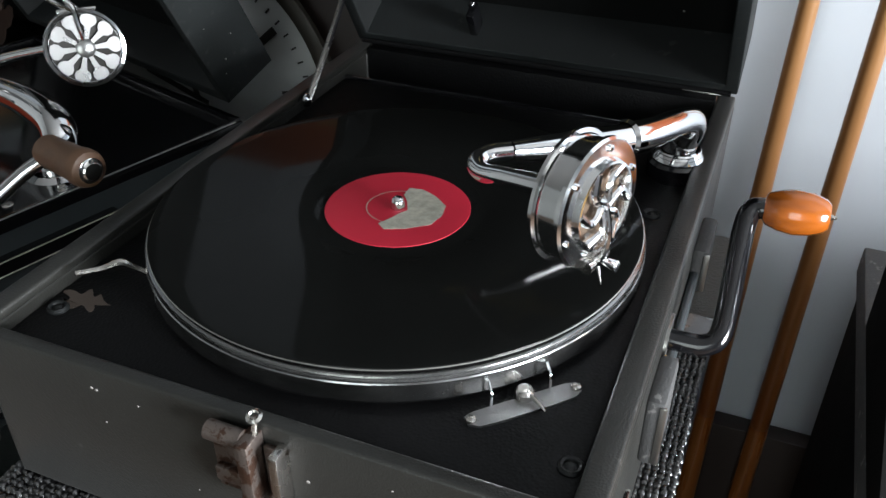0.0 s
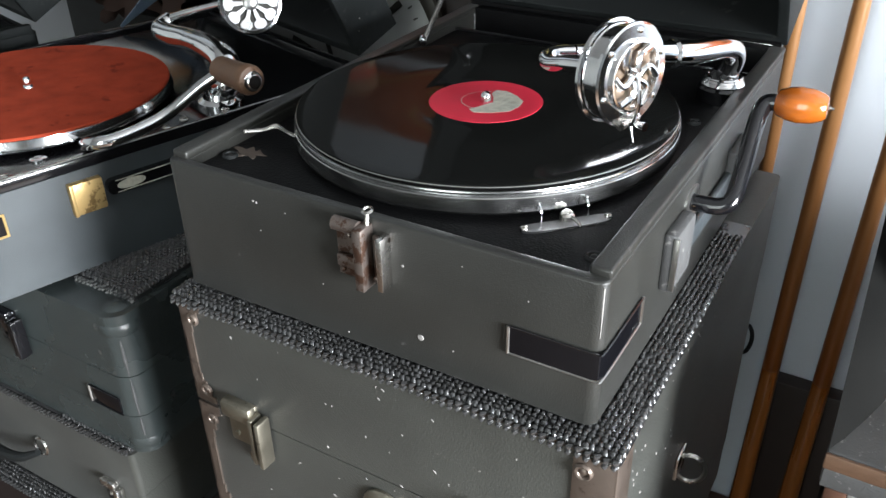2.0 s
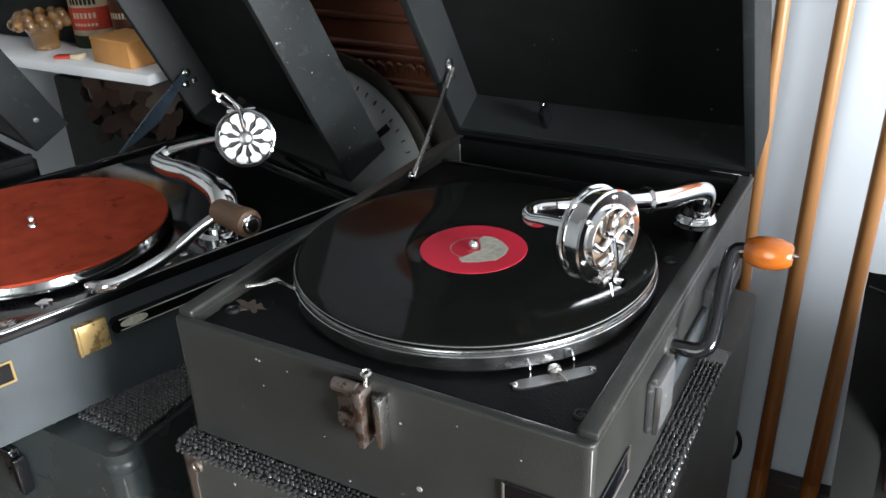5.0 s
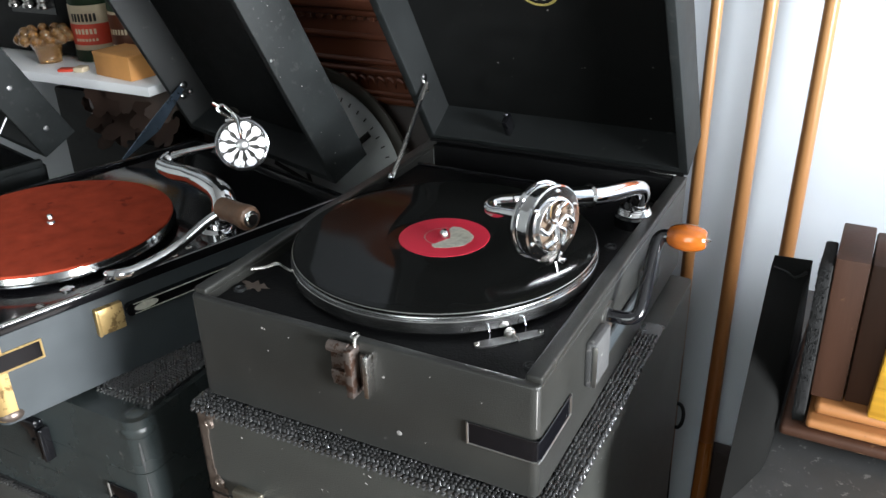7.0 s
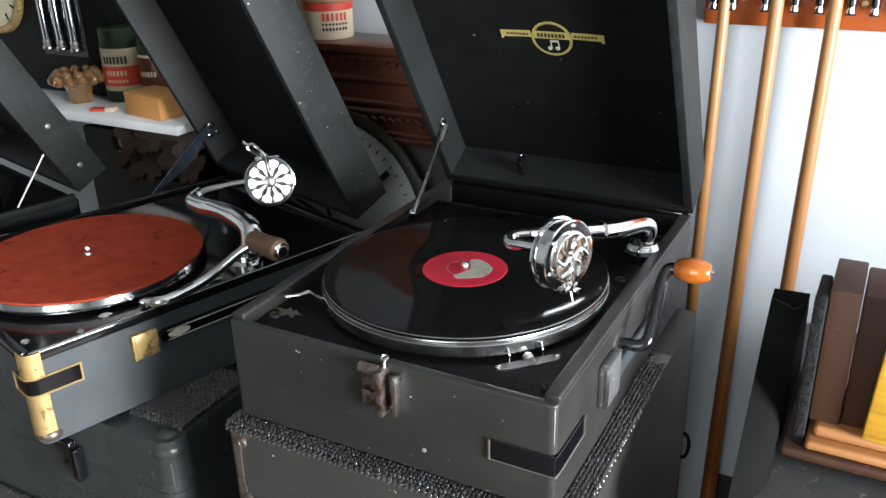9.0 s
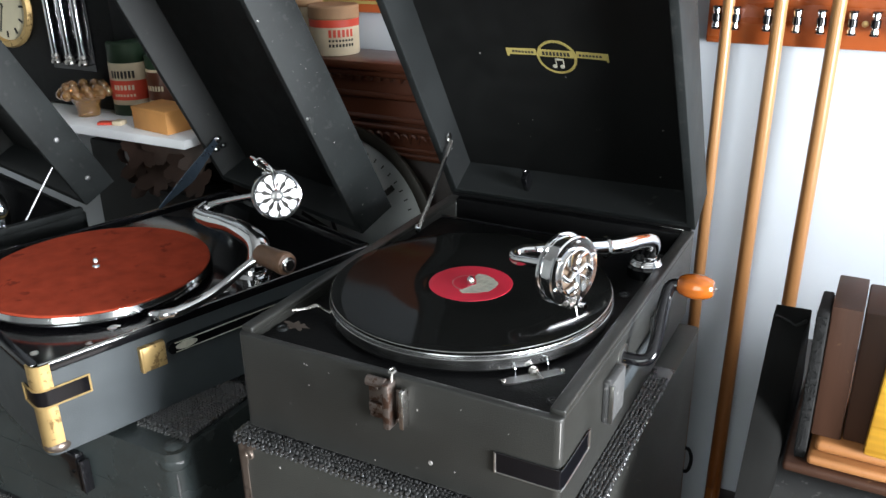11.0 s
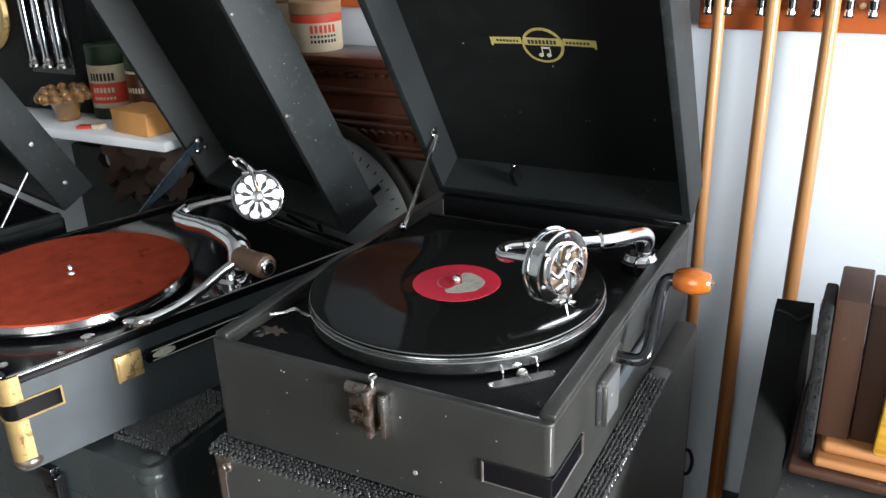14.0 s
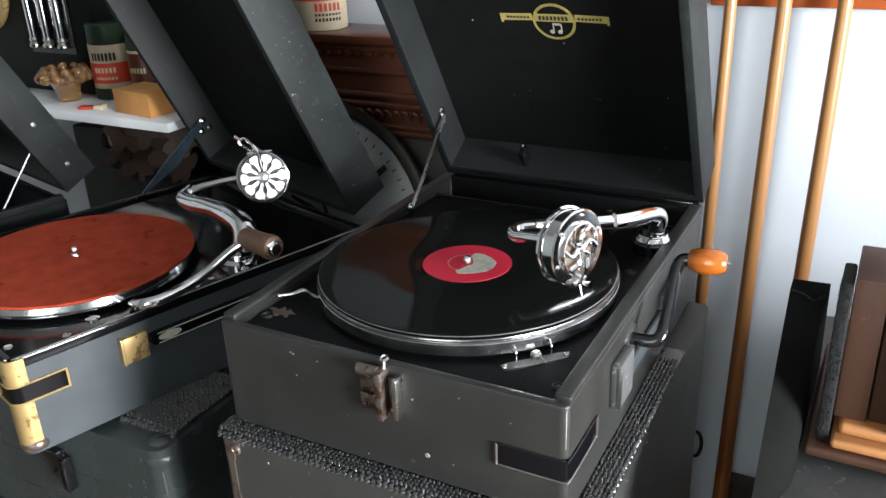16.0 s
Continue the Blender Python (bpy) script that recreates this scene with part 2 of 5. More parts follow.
def add_tube(bm, points, radii, seg=16, steps=8):
    """A round tube through points, smoothed, with its own radius at each."""
    pts = [Vector(p) for p in points]
    if not hasattr(radii, "__len__"):
        radii = [radii] * len(pts)
    path, size = [], []
    ext = [pts[0] * 2 - pts[1]] + pts + [pts[-1] * 2 - pts[-2]]
    for i in range(len(pts) - 1):
        p0, p1, p2, p3 = ext[i : i + 4]
        for k in range(steps):
            t = k / steps
            path.append(0.5 * (2 * p1 + (p2 - p0) * t + (2 * p0 - 5 * p1 + 4 * p2 - p3) * t * t + (3 * p1 - p0 - 3 * p2 + p3) * t**3))
            size.append(radii[i] + (radii[i + 1] - radii[i]) * t)
    path.append(pts[-1])
    size.append(radii[-1])
    side = None
    rings = []
    for i, p in enumerate(path):
        way = (path[min(i + 1, len(path) - 1)] - path[max(i - 1, 0)]).normalized()
        if side is None:
            side = way.orthogonal().normalized()
        side = (side - way * side.dot(way)).normalized()
        up = way.cross(side)
        rings.append([bm.verts.new(p + size[i] * (side * math.cos(2 * math.pi * k / seg) + up * math.sin(2 * math.pi * k / seg))) for k in range(seg)])
    for a, b in zip(rings, rings[1:]):
        for k in range(seg):
            j = (k + 1) % seg
            bm.faces.new((a[k], a[j], b[j], b[k]))
    bm.faces.new(rings[0][::-1])
    bm.faces.new(rings[-1])
    return bm


def tube(points, radii, seg=16, steps=8):
    return add_tube(bmesh.new(), points, radii, seg, steps)


def add_prism(bm, outline, z0, z1, m=None):
    """A flat outline of (x, y) raised from z0 to z1."""
    m = m or Matrix()
    lo = [bm.verts.new(m @ Vector((x, y, z0))) for x, y in outline]
    hi = [bm.verts.new(m @ Vector((x, y, z1))) for x, y in outline]
    bm.faces.new(lo[::-1])
    bm.faces.new(hi)
    for k in range(len(outline)):
        j = (k + 1) % len(outline)
        bm.faces.new((lo[k], lo[j], hi[j], hi[k]))
    return bm


def prism(outline, z0, z1, m=None):
    return add_prism(bmesh.new(), outline, z0, z1, m)


def rounded(x0, y0, x1, y1, r, n=6):
    """The outline of a rectangle with rounded corners."""
    out = []
    for cx, cy, a in ((x1 - r, y0 + r, -90), (x1 - r, y1 - r, 0), (x0 + r, y1 - r, 90), (x0 + r, y0 + r, 180)):
        out += [(cx + r * math.cos(radians(a + 90 * k / n)), cy + r * math.sin(radians(a + 90 * k / n))) for k in range(n + 1)]
    return out


def soften(bm, width, angle=40, seg=2):
    edges = [e for e in bm.edges if len(e.link_faces) == 2 and e.calc_face_angle(0) > radians(angle)]
    bmesh.ops.bevel(bm, geom=edges, offset=width, segments=seg, profile=0.5, affect="EDGES", clamp_overlap=True)
    return bm


def smooth(mesh, angle=35):
    mesh.polygons.foreach_set("use_smooth", [True] * len(mesh.polygons))
    mesh.set_sharp_from_angle(angle=radians(angle))


def part(name, bm, mat, parent=None, label="", m=None):
    """Links a bmesh as one mesh object, under a thing or a part."""
    if m is not None:
        bmesh.ops.transform(bm, matrix=m, verts=bm.verts)
    bmesh.ops.recalc_face_normals(bm, faces=bm.faces)
    mesh = bpy.data.meshes.new(name)
    bm.to_mesh(mesh)
    bm.free()
    mesh.materials.append(mat)
    smooth(mesh)
    ob = new(name, mesh)
    if parent is not None:
        ob.parent = parent
    if label:
        tagged(ob, label)
    return ob


def thing(name, m, label, category, group=""):
    """An empty at the thing's base that carries its parts."""
    ob = new(name)
    ob.empty_display_size = 0.02
    ob.matrix_basis = m
    return tagged(ob, label, category, group)


def structure(name, bm, mat, label=""):
    return tagged(part(name, bm, mat), label or name.replace("_", " "), "", "", "structure")


def screw_head(r=0.004):
    """A round screw head with a slot, its top towards z."""
    bm = turned([(r, 0), (r, 0.0006), (r * 0.85, 0.0013), (r * 0.5, 0.0017), (0, 0.0018)], seg=16)
    add_box(bm, -r * 0.8, -r * 0.12, 0.0012, r * 0.8, r * 0.12, 0.002)
    return bm


def eyelet(r=0.005):
    """A domed washer with a screw inside."""
    return turned([(r, 0), (r, 0.001), (r * 0.8, 0.0022), (r * 0.6, 0.0018), (r * 0.5, 0.0008), (r * 0.3, 0.0016), (0, 0.0018)], seg=24)


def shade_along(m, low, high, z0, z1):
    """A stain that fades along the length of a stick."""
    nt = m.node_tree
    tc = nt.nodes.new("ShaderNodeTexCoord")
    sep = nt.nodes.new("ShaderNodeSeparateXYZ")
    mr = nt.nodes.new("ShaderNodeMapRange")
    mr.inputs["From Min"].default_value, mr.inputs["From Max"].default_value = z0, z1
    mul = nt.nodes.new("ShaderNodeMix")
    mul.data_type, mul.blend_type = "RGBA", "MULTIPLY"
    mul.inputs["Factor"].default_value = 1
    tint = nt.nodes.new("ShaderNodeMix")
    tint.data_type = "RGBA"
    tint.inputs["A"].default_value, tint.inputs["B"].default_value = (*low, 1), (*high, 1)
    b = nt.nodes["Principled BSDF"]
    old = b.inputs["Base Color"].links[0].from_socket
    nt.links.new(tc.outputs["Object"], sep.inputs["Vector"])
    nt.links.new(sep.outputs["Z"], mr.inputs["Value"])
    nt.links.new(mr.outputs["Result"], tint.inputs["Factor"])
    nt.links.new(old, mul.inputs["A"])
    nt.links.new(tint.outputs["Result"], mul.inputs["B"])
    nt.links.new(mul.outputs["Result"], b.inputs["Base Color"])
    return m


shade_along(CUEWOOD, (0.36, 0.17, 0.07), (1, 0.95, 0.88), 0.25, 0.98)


# ---- the room ----
structure("floor", box(-2.3, -2.4, -0.1, 2.3, 0.7, 0.0), FLOORMAT, "brown wooden floor")
structure("ceiling", box(-2.3, -2.4, 2.4, 2.3, 0.7, 2.5), CEILING, "plain unseen ceiling dimmed to cut bounce light")
structure("wall_north", box(-2.3, 0.578, 0.0, 2.3, 0.7, 2.4), PAINT, "white painted wall behind the cue rack")
structure("wall_west", box(-2.3, -2.4, 0.0, -2.2, 0.578, 2.4), DIMPAINT, "unseen dim wall toned to cut bounce light")
bm = bmesh.new()
for y0, z0, y1, z1 in ((-2.4, 0, -1.50, 2.4), (-0.10, 0, 0.578, 2.4), (-1.50, 0, -0.10, 0.6), (-1.50, 1.8, -0.10, 2.4)):
    add_box(bm, 2.2, y0, z0, 2.3, y1, z1)
structure("wall_east", bm, PAINT, "white painted wall with a window")
bm = bmesh.new()
for x0, z0, x1, z1 in ((-2.2, 0, -0.2, 2.4), (0.8, 0, 2.2, 2.4), (-0.2, 2.15, 0.8, 2.4)):
    add_box(bm, x0, -2.4, z0, x1, -2.3, z1)
structure("wall_south", bm, DIMPAINT, "unseen dim wall with an opening made for the fill")
win = tagged(new("window_1"), "white framed window in the side wall", "window", "", "structure")
win.matrix_basis = pose(2.25, -0.80, 0.6)
for y0, z0, y1, z1 in ((-0.7, 0, -0.65, 1.2), (0.65, 0, 0.7, 1.2), (-0.65, 0, 0.65, 0.05), (-0.65, 1.15, 0.65, 1.2), (-0.02, 0.05, 0.02, 1.15)):
    part("window_frame", box(-0.03, y0, z0, 0.03, y1, z1, 0.004), SHELFWHITE, win)

# ---- portable gramophone that plays ----
OPEN = 58.0


def lid_frame(hinge, opened):
    """From lid coordinates (across, up along the lid, out of its back) to the case's."""
    c, s = math.cos(radians(opened)), math.sin(radians(opened))
    return Matrix.Translation(hinge) @ Matrix(((-1, 0, 0, 0), (0, -c, s, 0), (0, s, c, 0), (0, 0, 0, 1)))


def lid_shell(half, length, depth, wall, m):
    """A shallow open tray as one closed skin."""
    bm = bmesh.new()
    ring = lambda x, y0, y1, z: [bm.verts.new(m @ Vector(p)) for p in ((-x, y0, z), (x, y0, z), (x, y1, z), (-x, y1, z))]
    out0, out1 = ring(half, 0, length, 0), ring(half, 0, length, depth)
    in0, in1 = ring(half - wall, wall, length - wall, 0), ring(half - wall, wall, length - wall, depth - 0.006)
    for a, c in ((out0, out1), (out0, in0), (in0, in1)):
        for k in range(4):
            bm.faces.new((a[k], a[(k + 1) % 4], c[(k + 1) % 4], c[k])).material_index = 1 if a is in0 else 0
    bm.faces.new(out1)
    bm.faces.new(in1).material_index = 1
    bmesh.ops.recalc_face_normals(bm, faces=bm.faces)
    return soften(bm, 0.0012, 60)


gram = thing("portable_gramophone", pose(0, 0, 0.913), "black leathercloth portable gramophone with raised lid and chrome tonearm", "gramophone", "portable gramophones")
H, DK = 0.087, 0.0745
# the case as one skin: outer walls, rim, inner walls and floor
bm = bmesh.new()
outer, inner = rounded(-0.144, 0, 0.144, 0.3845, 0.0065), rounded(-0.1315, 0.0075, 0.1315, 0.3715, 0.002)
rows = [[bm.verts.new((x, y, z)) for x, y in o] for o, z in ((outer, -0.0070), (outer, 0.0825), (inner, 0.0825), (inner, 0.03))]
for a, c in zip(rows, rows[1:]):
    for k in range(len(outer)):
        bm.faces.new((a[k], a[(k + 1) % len(outer)], c[(k + 1) % len(outer)], c[k]))
bm.faces.new(rows[0][::-1])
bm.faces.new(rows[-1])
bmesh.ops.recalc_face_normals(bm, faces=bm.faces)
soften(bm, 0.0016, 60, 3)
body = part("case_body", bm, LEATHER, gram)
for s in (-1, 1):
    x0, x1 = (-0.1436, -0.1318) if s < 0 else (0.1318, 0.1436)
    part("side_rail", soften(box(x0, 0.006, 0.0815, x1, 0.3842, H), 0.0016, 40, 3), LEATHER, gram)
# rear wall and deck carry the recess's shade in their near-black tone
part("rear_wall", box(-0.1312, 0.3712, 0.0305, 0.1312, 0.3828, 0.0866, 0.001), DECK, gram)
part("deck", box(-0.1313, 0.0077, 0.0304, 0.1313, 0.334, DK + 0.0012, 0.0005), DECK, gram, "black grained deck plate, shade put into its colour")
part("horn_lip", box(-0.1312, 0.3342, 0.05, 0.1312, 0.3372, DK + 0.004, 0.001), ENAMEL, gram)

LM = lid_frame((0, 0.3848, H + 0.0005), OPEN)
BADGE = LM @ pose(-0.0075, 0.190, 0) @ Matrix.Diagonal((0.97, 0.97, 1, 1)) @ pose(0, -0.1945, 0)
lid = part("lid", lid_shell(0.144, 0.387, 0.052, 0.009, LM), LEATHERTWO, gram)
# slot for the inner walls, darkened for the shade inside the lid
lid.data.materials.append(LIDWALL)
part("lid_lining", box(-0.1348, 0.0092, 0.0435, 0.1348, 0.3778, 0.0458, 0.0, 1), LIDIN, lid, "plain black lid lining", LM)
badge = part("badge", turned([(0.0215, 0), (0.0215, 0.0004), (0, 0.0004)], BADGE @ pose(0, 0.19, 0.0430), 48), GOLDINK, lid, "gilt round transfer with a double note")
part("disc_field", turned([(0.0185, 0), (0.0185, 0.0003), (0, 0.0003)], BADGE @ pose(0, 0.19, 0.0428), 48), LIDIN, badge)
bm = bmesh.new()
add_box(bm, -0.0185, 0.1905, 0.0425, 0.0185, 0.1995, 0.0428)
for k in range(24):
    a = 2 * math.pi * k / 24
    add_rod(bm, (0.020 * math.cos(a), 0.19 + 0.020 * math.sin(a), 0.0424), (0.020 * math.cos(a), 0.19 + 0.020 * math.sin(a), 0.0428), 0.0012, seg=6)
part("name_band", bm, GOLDINK, badge, "", BADGE)
for s in (-1, 1):
    o = [(s * 0.0215, 0.1915), (s * 0.052, 0.1905), (s * 0.052, 0.1880), (s * 0.0545, 0.1880), (s * 0.0545, 0.1985), (s * 0.0215, 0.1995)]
    part("ribbon", prism(o if s > 0 else o[::-1], 0.0427, 0.0430), GOLDINK, badge, "", BADGE)
bm = bmesh.new()
for s in (-1, 1):
    for k in range(7):
        add_box(bm, s * 0.0255 + s * k * 0.0035 - 0.0012, 0.1935, 0.0424, s * 0.0255 + s * k * 0.0035 + 0.0012, 0.1962, 0.0426)
for k in range(8):
    add_box(bm, -0.0145 + k * 0.0038, 0.1925, 0.0421, -0.0145 + k * 0.0038 + 0.0024, 0.1972, 0.0424)
tagged(part("ribbon_bars", bm, BLACKINK, badge, "", BADGE), "tiny dark print bars", "", "", "stuff")
bm = bmesh.new()
for sx in (-0.0045, 0.0035):
    add_rod(bm, (sx - 0.0, 0.1785, 0.0422), (sx, 0.1785, 0.0427), 0.0024, seg=14)
    add_box(bm, sx - 0.0024, 0.1785, 0.0422, sx - 0.0014, 0.1885, 0.0427)
add_box(bm, -0.0069, 0.1865, 0.0422, 0.0021, 0.1887, 0.0427)
part("double_note", bm, PALE, badge, "", BADGE)
random.seed(31)
for k in range(16):
    r = random.choice((0.0005, 0.0007, 0.0010))
    part("paint_fleck", turned([(r, 0), (r * 0.8, 0.0003), (0, 0.0004)], LM @ pose(random.uniform(-0.12, 0.12), random.uniform(0.02, 0.36), 0.0432, 180, 0, 0), 8), GREYPANEL, lid)
# lid catch, stay and hinge
part("lid_catch", soften(box(0.047, 0.008, 0.012, 0.053, 0.030, 0.026), 0.001), ENAMEL, gram, "", LM)
part("catch_ball", turned([(0, -0.003), (0.002, -0.002), (0.003, 0), (0.002, 0.002), (0, 0.003)], LM @ pose(0.050, 0.034, 0.02), 12), ENAMEL, gram)
PIV, FOOT = LM @ Vector((0.1335, 0.075, 0.016)), Vector((-0.1270, 0.272, 0.084))
stay = part("lid_stay", add_tube(bmesh.new(), [PIV + Vector((0.004, 0, 0)), (PIV + FOOT) / 2 + Vector((0.004, 0, 0)), FOOT + Vector((0.002, 0, 0))], 0.0022, 8, 4), NICKEL, gram, "thin nickel lid stay")
part("stay_slot", add_tube(bmesh.new(), [(PIV * 0.8 + FOOT * 0.2) + Vector((0.0065, -0.001, 0.001)), (PIV * 0.35 + FOOT * 0.65) + Vector((0.0055, -0.001, 0.001))], 0.0011, 6, 2), ENAMEL, stay)
for p, r in ((PIV + Vector((0, 0, 0.004)), 0.0055), (FOOT, 0.0048), (PIV + Vector((0, 0.004, -0.009)), 0.004)):
    part("stay_pivot", turned([(r, 0), (r, 0.0015), (r * 0.6, 0.003), (0, 0.0036)], Matrix.Translation(p) @ pose(0, 0, 0, 0, 90, 0), 16), CHROME, gram)
part("hinge_rod", rod((-0.140, 0.3836, 0.0880), (0.140, 0.3836, 0.0880), 0.0026, 0.0026, 10), DECK, gram)
part("hinge_plate", box(0.108, 0.379, 0.0872, 0.134, 0.387, 0.0885, 0.0004), NICKEL, gram)

# turntable and record
CX, CY = 0.0008, 0.1465
platter = part("turntable", turned([(0, 0.0790), (0.118, 0.0790), (0.1240, 0.0800), (0.1256, 0.0806), (0.1260, 0.0816), (0.1260, 0.0818), (0.1257, 0.0898), (0.1253, 0.0904), (0.1238, 0.0905), (0.1238, 0.0925), (0.1249, 0.0925), (0.1251, 0.0930), (0.1249, 0.0937), (0.1222, 0.0946), (0, 0.0946)], pose(CX, CY, 0), 128), RIMSTEEL, gram, "turntable with a worn plated rim")
smooth(platter.data, 18)
part("spindle", turned([(0.0036, 0.0945), (0.0036, 0.1000), (0.0030, 0.1020), (0.0016, 0.1033), (0, 0.1037)], pose(CX, CY, 0), 20), CHROME, gram)
record = thing("record", pose(CX, CY, 0.913 + 0.0948), "black shellac record with a worn red label lying on the turntable", "record")
prof = [(0.0038, 0.0), (0.1234, 0.0), (0.1238, 0.0010), (0.1234, 0.0019), (0.1220, 0.0021), (0.1150, 0.00205), (0.0800, 0.00205), (0.0480, 0.00205), (0.0470, 0.0019), (0.0410, 0.0019), (0.0038, 0.0020)]
part("disc", turned(prof, None, 160), SHELLAC, record)
part("record_rim", turned([(0.1234, 0.0009), (0.12405, 0.0011), (0.1234, 0.0016)], None, 128), STEEL, record)
lab = part("paper_label", turned([(0.0038, 0.0020), (0.0038, 0.00225), (0.0372, 0.00225), (0.0374, 0.0020)], None, 96), LABEL, record, "worn red paper label")
random.seed(5)
bm = bmesh.new()
o = [(-0.0085, -0.0205), (0.002, -0.0215), (0.015, -0.0190), (0.0215, -0.011), (0.0245, -0.002), (0.0205, 0.0085), (0.0145, 0.0165), (0.0075, 0.0190), (0.0040, 0.0120), (0.0052, 0.0050), (0.0046, -0.0040), (0.0010, -0.0060), (-0.0045, -0.0105), (-0.0110, -0.0150)]
add_prism(bm, o, 0.00228, 0.00238)
part("torn_patch", bm, PALE, lab, "pale torn paper patch", pose(0, 0, 0, 0, 0, 29))
bm = bmesh.new()
for k in range(64):
    a, b_ = 2 * math.pi * k / 64, 2 * math.pi * (k + 1) / 64
    vs = [bm.verts.new((r * math.cos(q), r * math.sin(q), 0.00246)) for r, q in ((0.0158, a), (0.0163, a), (0.0163, b_), (0.0158, b_))]
    bm.faces.new(vs)
part("printed_ring", bm, PALE, lab)

# tonearm and soundbox
TA = pose(0, 0, -0.913)
part("tonearm_pedestal", turned([(0, 0), (0.026, 0), (0.026, 0.012), (0.0235, 0.0145), (0.0215, 0.0145), (0.0215, 0.0185), (0.0185, 0.0205), (0.0165, 0.0205), (0.0150, 0.0250), (0.0120, 0.0285), (0, 0.0290)], pose(0.1215, 0.279, DK + 0.001) @ Matrix.Diagonal((0.66, 0.66, 0.78, 1)), 40), ENAMEL, gram, "black enamel pedestal with chrome collar")
part("pedestal_collar", turned([(0.0218, 0.0148), (0.0226, 0.0158), (0.0218, 0.0172), (0.0192, 0.0205), (0.0198, 0.0215), (0.0188, 0.0225), (0.0165, 0.0225)], pose(0.1215, 0.279, DK + 0.001) @ Matrix.Diagonal((0.68, 0.68, 0.78, 1)), 40), CHROME, gram)
arm = part("tonearm", add_tube(bmesh.new(), [(0.1225, 0.279, 1.004), (0.1275, 0.275, 1.0215), (0.1240, 0.260, 1.0315), (0.105, 0.219, 1.0365), (0.079, 0.181, 1.044), (0.057, 0.155, 1.049)], [0.0078, 0.0076, 0.0074, 0.0086, 0.0074, 0.0046], 24, 8), CHROME, gram, "chrome tapered tonearm", TA)
part("arm_ring", turned([(0.0086, -0.002), (0.0102, 0), (0.0086, 0.002)], TA @ look((0.1010, 0.2127, 1.0378), (0.079, 0.181, 1.044)), 32), CHROME, arm)
part("gooseneck", add_tube(bmesh.new(), [(0.057, 0.155, 1.049), (0.0485, 0.1480, 1.0490), (0.0455, 0.1395, 1.0480), (0.0515, 0.1325, 1.0475), (0.067, 0.1240, 1.0520), (0.0970, 0.1118, 1.0578)], [0.0046, 0.0046, 0.0046, 0.0046, 0.0046, 0.0050], 24, 8), CHROME, gram, "chrome gooseneck", TA)
SB = TA @ Matrix.Translation((0.0968, 0.1112, 1.0575)) @ Vector((0.925, -0.33, 0.04)).to_track_quat("Z", "Y").to_matrix().to_4x4() @ Matrix.Scale(0.94, 4)  # z runs out of the face
sound = part("soundbox", turned([(0, 0), (0.012, 0), (0.0265, 0.0015), (0.0280, 0.003), (0.0280, 0.0125), (0.0300, 0.0128), (0.0302, 0.0150), (0.0290, 0.0160), (0.0215, 0.0160), (0.0205, 0.0190), (0.0195, 0.0192), (0.0185, 0.0150), (0.0180, 0.0135), (0, 0.0135)], SB, 64), BRIGHT, gram, "round chrome soundbox with pierced front")
part("back_flange", turned([(0.0290, -0.001), (0.0305, 0.0), (0.0305, 0.0018), (0.0285, 0.0022), (0.0285, -0.001)], SB, 64), BRIGHT, sound)
for k in range(6):
    m = SB @ pose(0, 0, 0.0172, 0, 0, 60 * k)
    part("guard_spoke", add_tube(bmesh.new(), [m @ Vector((0.003, 0, 0)), m @ Vector((0.0075, 0.0030, 0.001)), m @ Vector((0.0120, 0.0034, 0.001)), m @ Vector((0.0188, -0.003, 0.0))], [0.0026, 0.0020, 0.0020, 0.0026], 10, 4), BRIGHT, sound)
part("guard_hub", turned([(0, 0.0155), (0.0042, 0.0155), (0.0042, 0.018), (0.002, 0.0192), (0, 0.0194)], SB, 20), CHROME, sound)
part("diaphragm", turned([(0.0180, 0.0138), (0, 0.0144)], SB, 40), MICA, sound, "brownish mica diaphragm")
for k in range(6):
    part("rim_screw", turned([(0.0016, 0), (0.0016, 0.001), (0, 0.0016)], SB @ pose(0.0255 * math.cos(radians(60 * k + 20)), 0.0255 * math.sin(radians(60 * k + 20)), 0.016), 10), CHROME, sound)
DOWN = (SB.to_3x3().inverted() @ Vector((0, 0, -1))).normalized()
dn = Vector((DOWN.x, DOWN.y, 0)).normalized()
pq = lambda r, z, side=0.0: SB @ (dn * r + Vector((-dn.y, dn.x, 0)) * side + Vector((0, 0, z)))
part("stylus_bar", add_tube(bmesh.new(), [pq(0.0, 0.0195), pq(0.012, 0.0215), pq(0.022, 0.020), pq(0.029, 0.0165)], [0.0011, 0.0014, 0.0017, 0.0022], 8, 4), CHROME, sound)
chuck = part("needle_chuck", rod(pq(0.026, 0.0165, -0.006), pq(0.026, 0.0165, 0.006), 0.0026, 0.0026, 14), NICKEL, sound)
part("chuck_pivot", rod(pq(0.027, 0.0170, -0.010), pq(0.027, 0.0170, -0.005), 0.0032, 0.0026, 14), NICKEL, sound)
part("thumb_screw", rod(pq(0.0300, 0.018, 0.004), pq(0.0300, 0.0245, 0.004), 0.0020, 0.0026, 14), CHROME, sound)
part("needle", rod(pq(0.028, 0.0165, 0.0), pq(0.0395, 0.0195, 0.0), 0.0011, 0.0002, 8), STEEL, sound)

